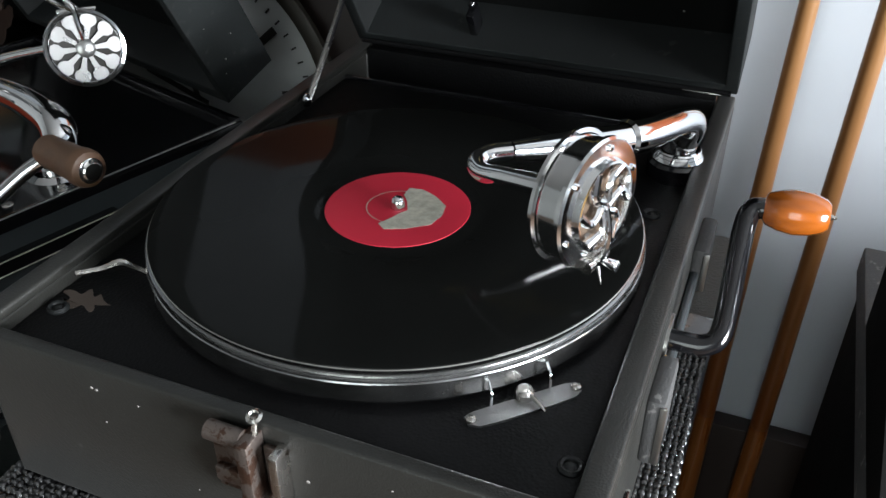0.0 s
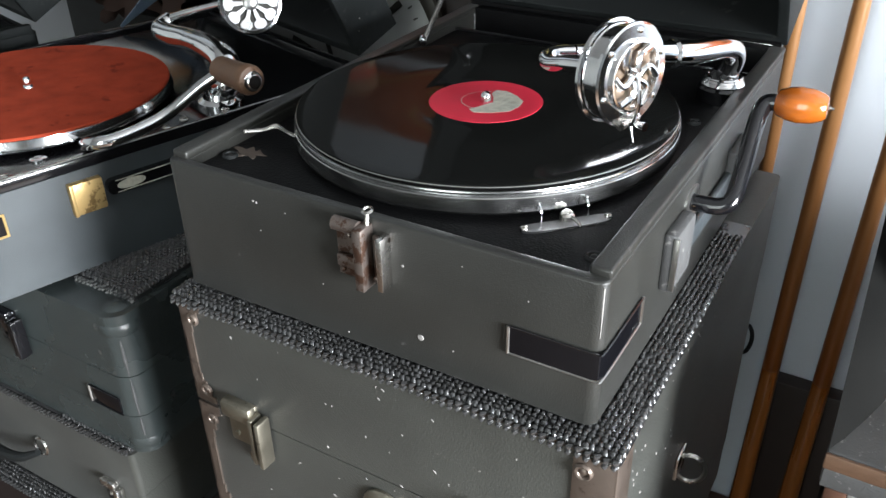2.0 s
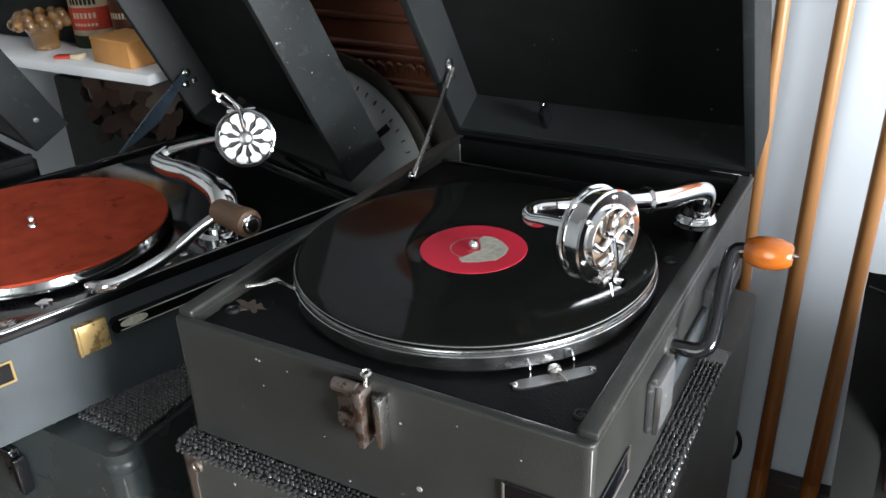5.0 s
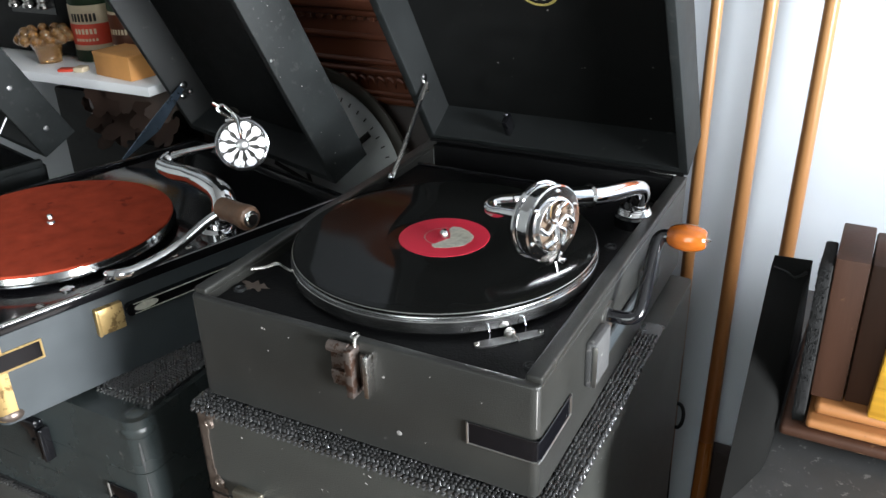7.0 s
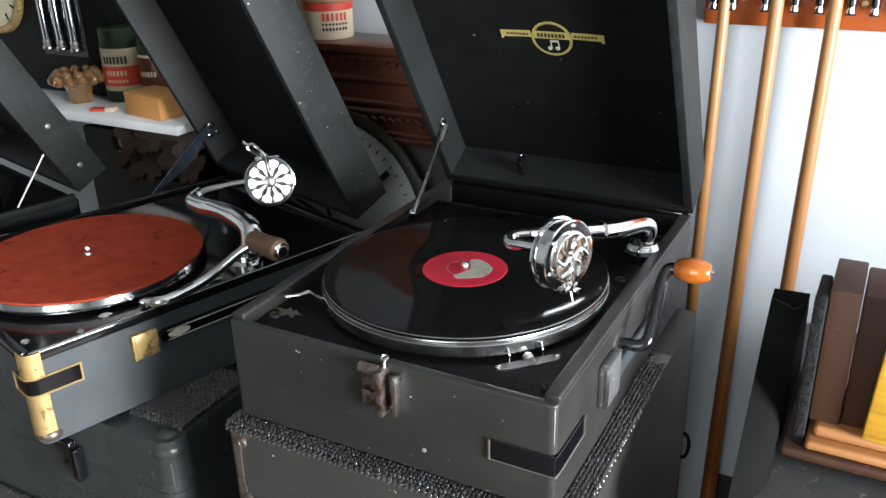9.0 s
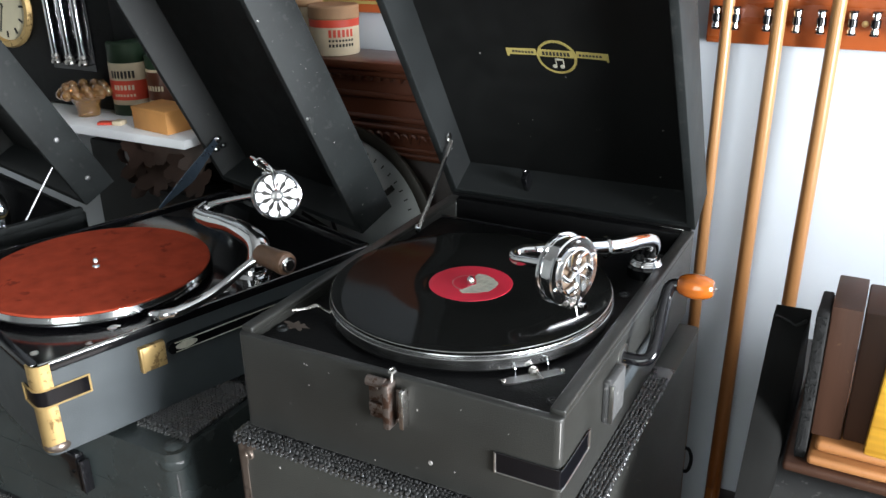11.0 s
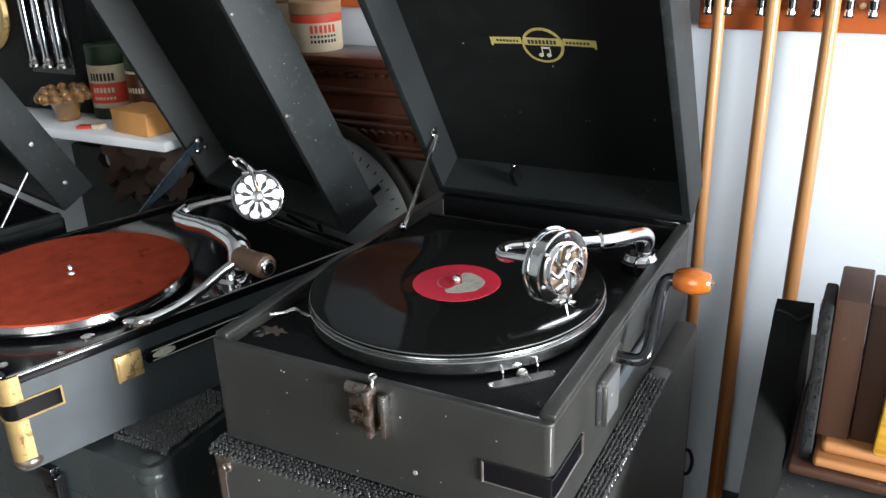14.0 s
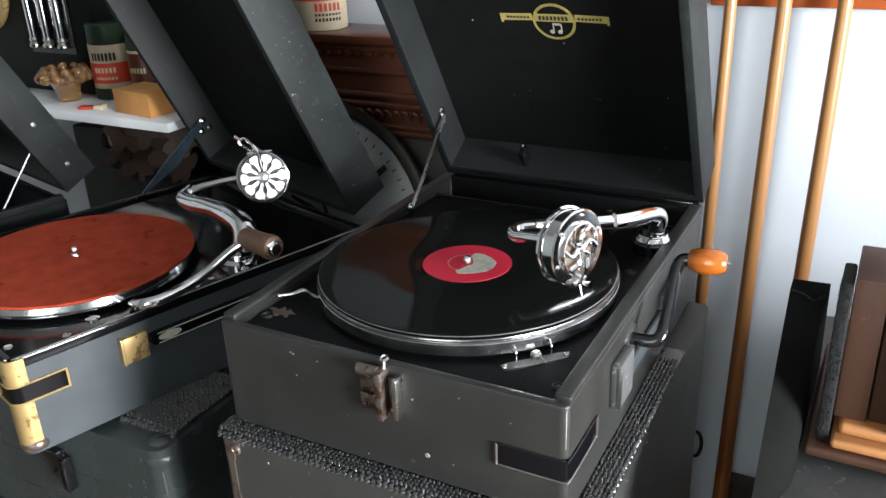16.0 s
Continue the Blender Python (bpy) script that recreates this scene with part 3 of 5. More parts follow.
# winding handle
crank = part("crank_arm", add_tube(bmesh.new(), [(0.1435, 0.136, 0.977), (0.152, 0.136, 0.977), (0.161, 0.1368, 0.9775), (0.1665, 0.1400, 0.981), (0.1675, 0.149, 0.990), (0.1668, 0.167, 1.011), (0.1668, 0.178, 1.0215), (0.1685, 0.1838, 1.0262), (0.1740, 0.1853, 1.0273), (0.179, 0.1855, 1.0275)], [0.0052] * 10, 16, 6), ENAMEL, gram, "bent black winding crank", TA)
KN = TA @ pose(0.1735, 0.1855, 1.0275, 0, 88, 2)
knob = part("crank_knob", turned([(0, 0), (0.0058, 0), (0.0078, 0.0015), (0.0098, 0.007), (0.0108, 0.0135), (0.0100, 0.021), (0.0080, 0.0265), (0.0062, 0.0285), (0, 0.0288)], KN, 32), KNOBWOOD, gram, "turned orange varnished wooden knob")
part("knob_pin", turned([(0.0014, 0.0285), (0.0014, 0.0300), (0.0008, 0.0304), (0.0008, 0.0318), (0, 0.032)], KN, 10), NICKEL, knob)
part("crank_escutcheon", soften(prism(rounded(-0.013, -0.0085, 0.013, 0.0085, 0.008), 0, 0.0016), 0.0005), STEEL, gram, "", TA @ pose(0.1437, 0.137, 0.977, 0, 90, 0) @ pose(0, 0, 0, 0, 0, 90))
part("escutcheon_screw", screw_head(0.0028), BRASS, gram, "", TA @ pose(0.1452, 0.124, 0.973, 0, 90, 0))
part("bare_patch", soften(box(0.1438, 0.128, 0.957, 0.1446, 0.150, 0.967), 0.0004), COPPER, gram, "worn bare patch", TA)
# carrying handle on the side
part("handle_strap", soften(box(0.1445, 0.120, 0.945, 0.1490, 0.225, 0.960), 0.002), GREYCLOTH, gram, "", TA)
for y0, y1, z0, z1 in ((0.088, 0.122, 0.941, 0.979), (0.222, 0.262, 0.946, 0.974)):
    # paler than the case cloth: the light falling on it is in the tone
    mount = part("handle_mount", soften(box(0.1436, y0, z0, 0.1525, y1, z1), 0.0025), DUSTY, gram, "handle mount toned paler for the light on it", TA)
    part("mount_edge", soften(box(0.1500, y0 - 0.0006, z0 + 0.002, 0.1531, y0 + 0.0012, z1 - 0.002), 0.0005), STEEL, mount, "", TA)

# latch on the front
LX = pose(0.0095, 0, 0.001)
latch = part("latch_plate", soften(box(-0.021, -0.0045, 0.0425, -0.0035, 0.001, 0.0745), 0.0015), RUST, gram, "rusted latch plate", LX)
part("latch_tongue", soften(box(-0.0045, -0.012, 0.040, 0.0015, 0.0, 0.079), 0.001), RUST, latch, "", LX)
part("latch_bridge", soften(box(-0.0190, -0.008, 0.050, -0.004, -0.0044, 0.058), 0.001), RUST, latch, "", LX)
part("latch_roll", rod((-0.020, -0.006, 0.0765), (-0.004, -0.006, 0.0765), 0.0042, 0.0042, 16), RUST, latch, "", LX)
part("latch_bar", soften(box(0.0085, -0.0095, 0.042, 0.0125, 0.0, 0.075), 0.0008), NICKEL, gram, "", LX)
part("latch_bar_foot", soften(box(0.0020, -0.0025, 0.044, 0.0088, 0.0, 0.072), 0.0006), RUST, gram, "", LX)
bm = rod((0.0, -0.004, 0.076), (0.0, -0.002, 0.0865), 0.0013, 0.0013, 10)
add_turned(bm, [(0.0022, -0.0008), (0.0034, 0), (0.0022, 0.0008), (0.0016, 0), (0.0022, -0.0008)], pose(0, -0.002, 0.0870, 20, 0, 0), 20)
part("latch_pin", bm, NICKEL, gram, "", LX)
for x, z in ((-0.017, 0.047), (-0.012, 0.070), (0.0055, 0.047)):
    part("latch_screw", screw_head(0.0018), RUST, gram, "", LX @ pose(x, -0.0046, z, 90, 0, 0))

# black strip let into the corner, with its bright frame
tag = part("corner_strip", soften(prism([(0.094, -0.0012), (0.1400, -0.0012), (0.1434, -0.0002), (0.1452, 0.0036), (0.1452, 0.057), (0.1436, 0.057), (0.1436, 0.005), (0.1425, 0.0016), (0.139, 0.0004), (0.094, 0.0004)], 0.0255, 0.0415), 0.0004), GLOSSBLACK, gram, "glossy black strip in a thin metal frame")
for z, fm in ((0.0250, STEEL), (0.0420, ENAMEL)):
    part("strip_frame", add_tube(bmesh.new(), [(0.0935, -0.0012, z), (0.138, -0.0012, z), (0.1432, -0.0003, z), (0.1454, 0.0042, z), (0.1454, 0.0575, z)], 0.0006, 6, 4), fm, tag)
for p, q in (((0.0937, -0.0012, 0.0248), (0.0937, -0.0012, 0.0422)), ((0.1452, 0.0578, 0.0248), (0.1452, 0.0578, 0.0422))):
    part("strip_frame", rod(p, q, 0.0010, 0.0010, 8), STEEL, tag)

# deck fittings
part("worn_corner", add_tube(bmesh.new(), [(0.1420, 0.0016, 0.0500), (0.14195, 0.0017, 0.062), (0.1418, 0.0019, 0.0795)], [0.0003, 0.0005, 0.0007], 6, 3), GREYPANEL, gram, "cloth worn through to pale board")
for x, y in ((-0.1225, 0.033), (0.1255, 0.0305), (0.118, 0.225), (-0.118, 0.236)):
    part("deck_screw", eyelet(0.0052), LIDWALL, gram, "", pose(x, y, DK + 0.001))
part("bare_worn_spot", prism([(-0.116 + 0.011 * math.cos(a) * (1 + 0.35 * math.sin(5 * a)), 0.043 + 0.006 * math.sin(a) * (1 + 0.4 * math.cos(7 * a))) for a in [2 * math.pi * k / 40 for k in range(40)]], DK + 0.0012, DK + 0.0014), COPPER, gram)
part("brake_lever", add_tube(bmesh.new(), [(-0.1205, 0.046, 0.0880), (-0.112, 0.055, 0.0875), (-0.106, 0.0605, 0.0890), (-0.101, 0.064, 0.0850), (-0.094, 0.068, 0.0800)], [0.0012, 0.0015, 0.0020, 0.0015, 0.0014], 8, 6), NICKEL, gram, "bent nickel brake lever")
SP = pose(0.0990, 0.0555, DK + 0.0012, 0, 0, 45.5)
plate = part("speed_plate", soften(prism([(-0.027, -0.003), (-0.023, -0.0062), (-0.012, -0.0070), (0.012, -0.0070), (0.023, -0.0062), (0.027, -0.003), (0.027, 0.003), (0.022, 0.0045), (-0.022, 0.0045), (-0.027, 0.003)], 0, 0.0012), 0.0003), DULL, gram, "dull grey metal speed plate", SP @ Matrix.Diagonal((0.95, 0.8, 1, 1)))
for x in (-0.024, 0.024):
    part("plate_screw", screw_head(0.0024), NICKEL, plate, "", SP @ pose(x, -0.0005, 0.001))
part("speed_knob", turned([(0.0042, 0), (0.0042, 0.003), (0.003, 0.0045), (0, 0.005)], SP @ pose(0.002, 0.0035, 0.001), 16), NICKEL, plate)
part("speed_pointer", add_tube(bmesh.new(), [SP @ Vector((0.002, 0.003, 0.004)), SP @ Vector((0.004, -0.004, 0.0035)), SP @ Vector((0.005, -0.0085, 0.002))], [0.0012, 0.0009, 0.0006], 8, 4), NICKEL, plate)
for x in (-0.013, 0.014):
    part("wire_stop", add_tube(bmesh.new(), [SP @ Vector((x, 0.0035, 0.0)), SP @ Vector((x, 0.004, 0.008)), SP @ Vector((x + 0.001, 0.009, 0.0105))], 0.0006, 6, 4), CHROME, plate)
random.seed(11)
for x, z, r in ((-0.075, 0.071, 0.0009), (-0.0725, 0.0705, 0.0008), (-0.051, 0.069, 0.0006), (0.029, 0.058, 0.0009), (-0.072, 0.052, 0.0006), (-0.012, -0.001, 0.0007), (0.060, 0.012, 0.0005), (0.104, 0.060, 0.0005), (0.066, 0.069, 0.0005), (-0.028, 0.028, 0.0004)):
    part("paint_fleck", turned([(r, 0), (r * 0.8, 0.0003), (0, 0.0004)], pose(x, -0.0001, z, 90, 0, 0), 8), GREYPANEL, gram)
part("paint_fleck", turned([(0.0021, 0), (0.0018, 0.0004), (0, 0.0005)], pose(0.039, -0.0001, 0.0135, 90, 0, 0), 10), GREYPANEL, gram)


# ---- woven mats between the stacked cases ----
def woven_strip(bm, x0, y0, x1, y1, z, cell=0.0036, high=0.0026):
    """Little pillows in a staggered weave over a rectangle."""
    nx, ny = max(1, round((x1 - x0) / cell)), max(1, round((y1 - y0) / cell))
    for i in range(nx):
        for j in range(ny):
            cx, cy = x0 + (i + 0.5 + random.uniform(-0.12, 0.12)) * (x1 - x0) / nx, y0 + (j + 0.5 + random.uniform(-0.12, 0.12)) * (y1 - y0) / ny
            lx, ly = (0.62, 0.40) if (i + j) % 2 else (0.40, 0.62)
            lx, ly = lx * cell, ly * cell
            h = high * random.uniform(0.75, 1.25)
            lo = [bm.verts.new((cx + sx * lx, cy + sy * ly, z)) for sx, sy in ((-1, -1), (1, -1), (1, 1), (-1, 1))]
            hi = [bm.verts.new((cx + sx * lx * 0.55, cy + sy * ly * 0.55, z + h)) for sx, sy in ((-1, -1), (1, -1), (1, 1), (-1, 1))]
            for k in range(4):
                bm.faces.new((lo[k], lo[(k + 1) % 4], hi[(k + 1) % 4], hi[k]))
            bm.faces.new(hi)


def woven_mat(m, x0, y0, x1, y1, rims, label):
    """A black woven mat: thin slab, knotted rope edge on the front and right, weave where it shows."""
    ob = thing("woven_mat", m, label, "mat", "woven mats")
    part("mat_base", soften(box(x0, y0, 0, x1, y1, 0.0046), 0.001), MAT, ob)
    bm = bmesh.new()
    for r in rims:
        woven_strip(bm, *r, 0.0046)
    weave = part("weave", bm, MAT, ob)
    smooth(weave.data, 100)
    tagged(weave, "raised black basket weave", "", "", "stuff")
    bm = bmesh.new()
    n = round((x1 - x0) / 0.005)
    for k in range(n):
        x = x0 + (k + 0.5) * (x1 - x0) / n
        dz = random.uniform(-0.0008, 0.0006)
        for row, (yy, zz) in enumerate(((-0.0012, 0.0038), (-0.0018, 0.0008))):
            s = 0.0022 if row == 0 else 0.0018
            add_tube(bm, [(x - s, y0 + yy, zz + dz - 0.0012), (x, y0 + yy - 0.0012, zz + dz), (x + s, y0 + yy, zz + dz + 0.0012)], [0.0008, 0.0019, 0.0008], 6, 2)
    tagged(part("knotted_edge", bm, MAT, ob), "knotted black edge", "", "", "stuff")
    return ob


random.seed(3)
woven_mat(pose(0, 0, 0.8975, 0, 0, 0.3), -0.149, -0.0115, 0.1635, 0.262, ((-0.149, -0.0115, 0.1635, 0.006), (0.140, 0.006, 0.1635, 0.24), (-0.149, 0.006, -0.14, 0.2)), "black woven mat on top of the worn record case")


# ---- record case under the playing machine ----
def toggle(parent, m, mat):
    """A small drawbolt case latch, its face towards -y."""
    base = part("latch", soften(box(-0.013, -0.002, -0.014, 0.006, 0.001, 0.014), 0.001), mat, parent, "tarnished metal case latch", m)
    part("latch_lip", soften(box(-0.012, -0.0075, 0.006, 0.007, -0.0018, 0.016), 0.002), mat, base, "", m)
    part("latch_lever", soften(box(0.0065, -0.009, -0.017, 0.0095, -0.001, 0.012), 0.001), mat, base, "", m)
    part("latch_lever", soften(box(0.0115, -0.010, -0.017, 0.0145, -0.001, 0.012), 0.001), mat, base, "", m)
    part("latch_tab", soften(prism(rounded(-0.004, -0.004, 0.006, 0.004, 0.0035), 0, 0.003), 0.0006), mat, base, "", m @ pose(0.004, -0.001, -0.018, 90, 0, 0))
    for x, z in ((-0.008, -0.008), (0.002, -0.009)):
        part("latch_rivet", turned([(0.0017, 0), (0.0013, 0.001), (0, 0.0013)], m @ pose(x, -0.002, z, 90, 0, 0), 10), mat, base)
    return base


rc = thing("record_case", pose(0, 0.003, 0.5558), "worn black cloth record case with brown metal corner strips", "case", "stacked cases")
TOP, SEAM = 0.3412, 0.254
part("case_body", soften(prism(rounded(-0.146, -0.012, 0.161, 0.368, 0.006), 0, SEAM - 0.0008), 0.0015, 60), CASECLOTH, rc)
part("case_lid", soften(prism(rounded(-0.1465, -0.0125, 0.1615, 0.3685, 0.006), SEAM + 0.0008, TOP), 0.003, 60), CASECLOTH, rc)
part("seam_core", box(-0.143, -0.009, SEAM - 0.002, 0.158, 0.365, SEAM + 0.002), BLACKINK, rc)
# brown worn metal strip on the front edges, with its screws
for z0, z1 in ((SEAM + 0.0015, TOP - 0.001), (0.138, SEAM - 0.0015)):
    bm = bmesh.new()
    for k in range(14):
        z = z0 + (z1 - z0) * (k + 0.5) / 14
        u = (k + 0.5) / 14
        w = 0.0075 + 0.0125 * max(abs(2 * u - 1) - 0.45, 0) / 0.55
        dz = (z1 - z0) / 28
        add_box(bm, -0.1475, -0.0135, z - dz, -0.1475 + w, -0.0118, z + dz)
        add_box(bm, -0.1478, -0.0135, z - dz, -0.1463, -0.0135 + w, z + dz)
    strip = part("edge_strip", bm, COPPER, rc, "worn brown metal edge strip")
    for z in (z0 + 0.012, z1 - 0.012):
        part("strip_screw", eyelet(0.0048), COPPER, strip, "", pose(-0.1355, -0.0135, z, 90, 0, 0))
bm = bmesh.new()
add_box(bm, 0.138, -0.0138, SEAM + 0.002, 0.1622, -0.0122, TOP - 0.001, 0.0006)
add_box(bm, 0.1612, -0.0138, SEAM + 0.002, 0.1628, 0.010, TOP - 0.001, 0.0006)
cb = part("corner_bracket", bm, COPPER, rc, "worn brown metal corner bracket")
part("bracket_screw", eyelet(0.0055), COPPER, cb, "", pose(0.1445, -0.0138, TOP - 0.011, 90, 0, 0))
part("bracket_screw", eyelet(0.0055), COPPER, cb, "", pose(0.1475, -0.0138, SEAM + 0.014, 90, 0, 0))
toggle(rc, pose(-0.099, -0.0125, SEAM - 0.003) @ Matrix.Scale(1.4, 4), TARNISH)
toggle(rc, pose(0.103, -0.0125, SEAM - 0.003) @ Matrix.Scale(1.4, 4), TARNISH)
part("lock_plate", turned([(0.016, 0), (0.016, 0.002), (0.012, 0.004), (0.010, 0.004), (0.008, 0.002), (0, 0.0025)], pose(0.012, -0.0125, SEAM - 0.026, 90, 0, 0), 28), TARNISH, rc)
part("ring_plate", soften(box(0.1610, 0.132, 0.200, 0.1635, 0.152, 0.220), 0.0006), NICKEL, rc)
part("side_ring", turned([(0.010, -0.0016), (0.0125, 0), (0.010, 0.0016), (0.0088, 0), (0.010, -0.0016)], pose(0.170, 0.142, 0.207, 78, 0, 10), 28), NICKEL, rc, "bright metal pull ring")
random.seed(8)
for k in range(70):
    x, z, r = random.uniform(-0.12, 0.13), random.uniform(0.13, 0.335), random.choice((0.0004, 0.0005, 0.0007, 0.001))
    part("paint_fleck", turned([(r, 0), (r * 0.8, 0.0003), (0, 0.0004)], pose(x, -0.0126, z, 90, 0, 0) @ pose(0, 0, 0, 0, 0, random.uniform(0, 180)) @ Matrix.Diagonal((random.uniform(1, 2.6), 0.8, 1, 1)), 8), GREYPANEL, rc)
for k in range(60):
    y, z, r = random.uniform(0.0, 0.2), random.uniform(0.2, 0.34), random.choice((0.0005, 0.0007, 0.001))
    part("paint_fleck", turned([(r, 0), (r * 0.8, 0.0003), (0, 0.0004)], pose(0.1616, y, z, 0, 90, 0), 8), GREYPANEL, rc)

# ---- stacked cases on the other pile ----
k2 = thing("closed_portable_case", pose(0, 0, 0.6797), "closed black leathercloth portable case with rounded metal corners", "case", "stacked cases")
for z0, z1 in ((0.0, 0.041), (0.0418, 0.084), (0.0848, 0.1455)):
    bm = prism(rounded(-0.70, 0.010, -0.256, 0.372, 0.017, 8), z0, z1)
    soften(bm, 0.010 if z0 > 0.08 else 0.0012, 60, 4 if z0 > 0.08 else 1)
    part("case_section", bm, BLACKCLOTH, k2)
part("inner_core", prism(rounded(-0.697, 0.013, -0.259, 0.369, 0.015, 6), 0.001, 0.139), BLACKINK, k2)
for z in (0.1305, 0.010):
    bm = bmesh.new()
    bmesh.ops.create_uvsphere(bm, u_segments=24, v_segments=14, radius=0.0182, matrix=pose(-0.2732, 0.0272, z))
    part("corner_cap", bm, BLACKCLOTH, k2, "glossy black rounded metal corner")
# pale tubes draw the highlight along the worn vertical corner
for z0, z1 in ((0.020, 0.0405), (0.0425, 0.083), (0.0855, 0.122)):
    part("worn_edge", add_tube(bmesh.new(), [(-0.2611, 0.0151, z0), (-0.2610, 0.0150, (z0 + z1) / 2), (-0.2611, 0.0151, z1)], [0.0006, 0.0016, 0.0006], 8, 4), DUSTY, k2, "rubbed corner with its highlight as a pale line")
st = part("corner_strip", soften(box(-0.312, 0.0085, 0.043, -0.275, 0.012, 0.059), 0.0005), GLOSSBLACK, k2)
part("strip_frame", rod((-0.3125, 0.0085, 0.042), (-0.3125, 0.0085, 0.060), 0.0012, 0.0012, 8), STEEL, st)
for z in (0.0420, 0.0600):
    part("strip_frame", rod((-0.3125, 0.0085, z), (-0.274, 0.0085, z), 0.0008, 0.0008, 8), ENAMEL, st)
toggle(k2, pose(-0.402, 0.0095, 0.090) @ Matrix.Scale(1.35, 4), ENAMEL)
woven_mat(pose(0, 0, 0.8254, 0, 0, 0), -0.335, 0.040, -0.262, 0.36, ((-0.335, 0.040, -0.262, 0.14),), "black woven mat on the closed portable case")

k3 = thing("flat_black_case", pose(0, 0, 0.5623), "flat black cloth case with leather handle and metal catch", "case", "stacked cases")
part("case_body", soften(prism(rounded(-0.78, 0.006, -0.277, 0.38, 0.006), 0, 0.058), 0.002, 60), CASECLOTH, k3)
part("case_lid", soften(prism(rounded(-0.7805, 0.0055, -0.2765, 0.3805, 0.006), 0.059, 0.111), 0.003, 60), CASECLOTH, k3)
ct = toggle(k3, pose(-0.312, 0.0055, 0.052), NICKEL)
for x in (-0.515, -0.415):
    part("handle_ring", turned([(0.009, -0.0015), (0.011, 0), (0.009, 0.0015), (0.008, 0), (0.009, -0.0015)], pose(x, 0.003, 0.060, 84, 0, 0), 24), NICKEL, k3)
part("leather_handle", add_tube(bmesh.new(), [(-0.515, -0.002, 0.056), (-0.495, -0.010, 0.047), (-0.465, -0.012, 0.042), (-0.435, -0.010, 0.047), (-0.415, -0.002, 0.056)], [0.0035, 0.005, 0.006, 0.005, 0.0035], 10, 6), LIDWALL, k3, "worn dark leather handle")
woven_mat(pose(0, 0, 0.6735), -0.76, 0.008, -0.279, 0.37, ((-0.37, 0.008, -0.279, 0.03), (-0.30, 0.03, -0.279, 0.2)), "black woven mat on the flat case")
woven_mat(pose(0, 0, 0.5557), -0.80, -0.01, -0.27, 0.39, ((-0.5, -0.01, -0.35, 0.005),), "black woven mat on the low bench")
bench = thing("low_bench", pose(0, 0, 0), "dark wooden low bench that carries the stacked cases", "bench")
part("bench_top", soften(box(-0.86, -0.03, 0.52, 0.150, 0.38, 0.5555), 0.003), NEARBLACK, bench)
part("rear_board", soften(box(-0.86, 0.3802, 0.52, 0.0, 0.5765, 0.5553), 0.003), NEARBLACK, bench)
for x in (-0.82, 0.115):
    for y in (0.0, 0.34):
        part("leg", soften(box(x - 0.025, y - 0.025, 0.0, x + 0.025, y + 0.025, 0.52), 0.002), NEARBLACK, bench)


# ---- second portable gramophone ----
G2 = pose(-0.357, -0.052, 0.8319, 0, 0, 73.2)
g2 = thing("portable_gramophone", G2, "dark grey portable gramophone with red felt turntable and brass corners", "gramophone", "portable gramophones")
L2, W2, H2 = 0.42, 0.333, 0.099
bm = prism(rounded(0.003, 0.0, L2, W2, 0.010, 6), 0, H2 - 0.010)
soften(bm, 0.002, 60)
part("case_body", bm, GREYCLOTH, g2)
for x0, y0, x1, y1 in ((0.013, 0.0005, L2 - 0.004, 0.0085), (0.013, W2 - 0.0085, L2 - 0.004, W2 - 0.0005), (0.0035, 0.008, 0.0125, W2 - 0.008), (L2 - 0.012, 0.008, L2 - 0.0005, W2 - 0.008)):
    part("case_rim", soften(box(x0, y0, H2 - 0.0102, x1, y1, H2 - 0.001), 0.0012), ENAMEL, g2)
part("bright_edge", add_tube(bmesh.new(), [(0.010, 0.0030, H2 - 0.0008), (0.20, 0.0030, H2 - 0.0008), (L2 - 0.01, 0.0030, H2 - 0.0008)], 0.0007, 6, 4), STEEL, g2)
part("deck", box(0.0126, 0.0085, H2 - 0.0098, L2 - 0.012, W2 - 0.0085, H2 - 0.006), ENAMEL, g2, "glossy black metal deck")
for z0, z1, r in ((0.073, H2 - 0.001, 0.0004), (0.004, 0.053, 0.0004)):
    pts = [(0.0118, -0.0012), (0.0058, -0.0012), (0.0020, -0.0005), (-0.0016, 0.0014), (-0.0040, 0.0045), (-0.0052, 0.0090), (-0.0052, 0.0150), (-0.0036, 0.0150), (-0.0036, 0.0095), (-0.0025, 0.0055), (-0.0004, 0.0026), (0.0026, 0.0010), (0.0060, 0.0004), (0.0118, 0.0004)]
    bc = part("brass_corner", prism([(x + 0.007, y) for x, y in pts], z0, z1), BRASS, g2, "pale brass corner plate")
    for x, z in ((0.0165, z1 - 0.008),):
        part("brass_rivet", turned([(0.0014, 0), (0.001, 0.0008), (0, 0.001)], pose(x, -0.0012, z, 90, 0, 0), 10), BRASS, bc)
bm = bmesh.new()
bmesh.ops.create_uvsphere(bm, u_segments=20, v_segments=12, radius=0.0125, matrix=Matrix.LocRotScale((0.0145, 0.0095, 0.0075), None, (1.05, 1.05, 0.7)))
part("corner_shoe", bm, COPPER, g2, "dull brown metal bottom corner")
TAG = pose(0.0065, 0, 0.0072)
st = part("corner_strip", soften(prism([(0.045, -0.0008), (0.006, -0.0008), (0.0005, 0.0004), (-0.0035, 0.0045), (-0.0048, 0.010), (-0.0048, 0.030), (-0.0035, 0.030), (-0.0035, 0.010), (0.0, 0.003), (0.006, 0.0004), (0.045, 0.0004)], 0.048, 0.0645), 0.0003), GLOSSBLACK, g2, "black strip in a gilt frame", TAG)
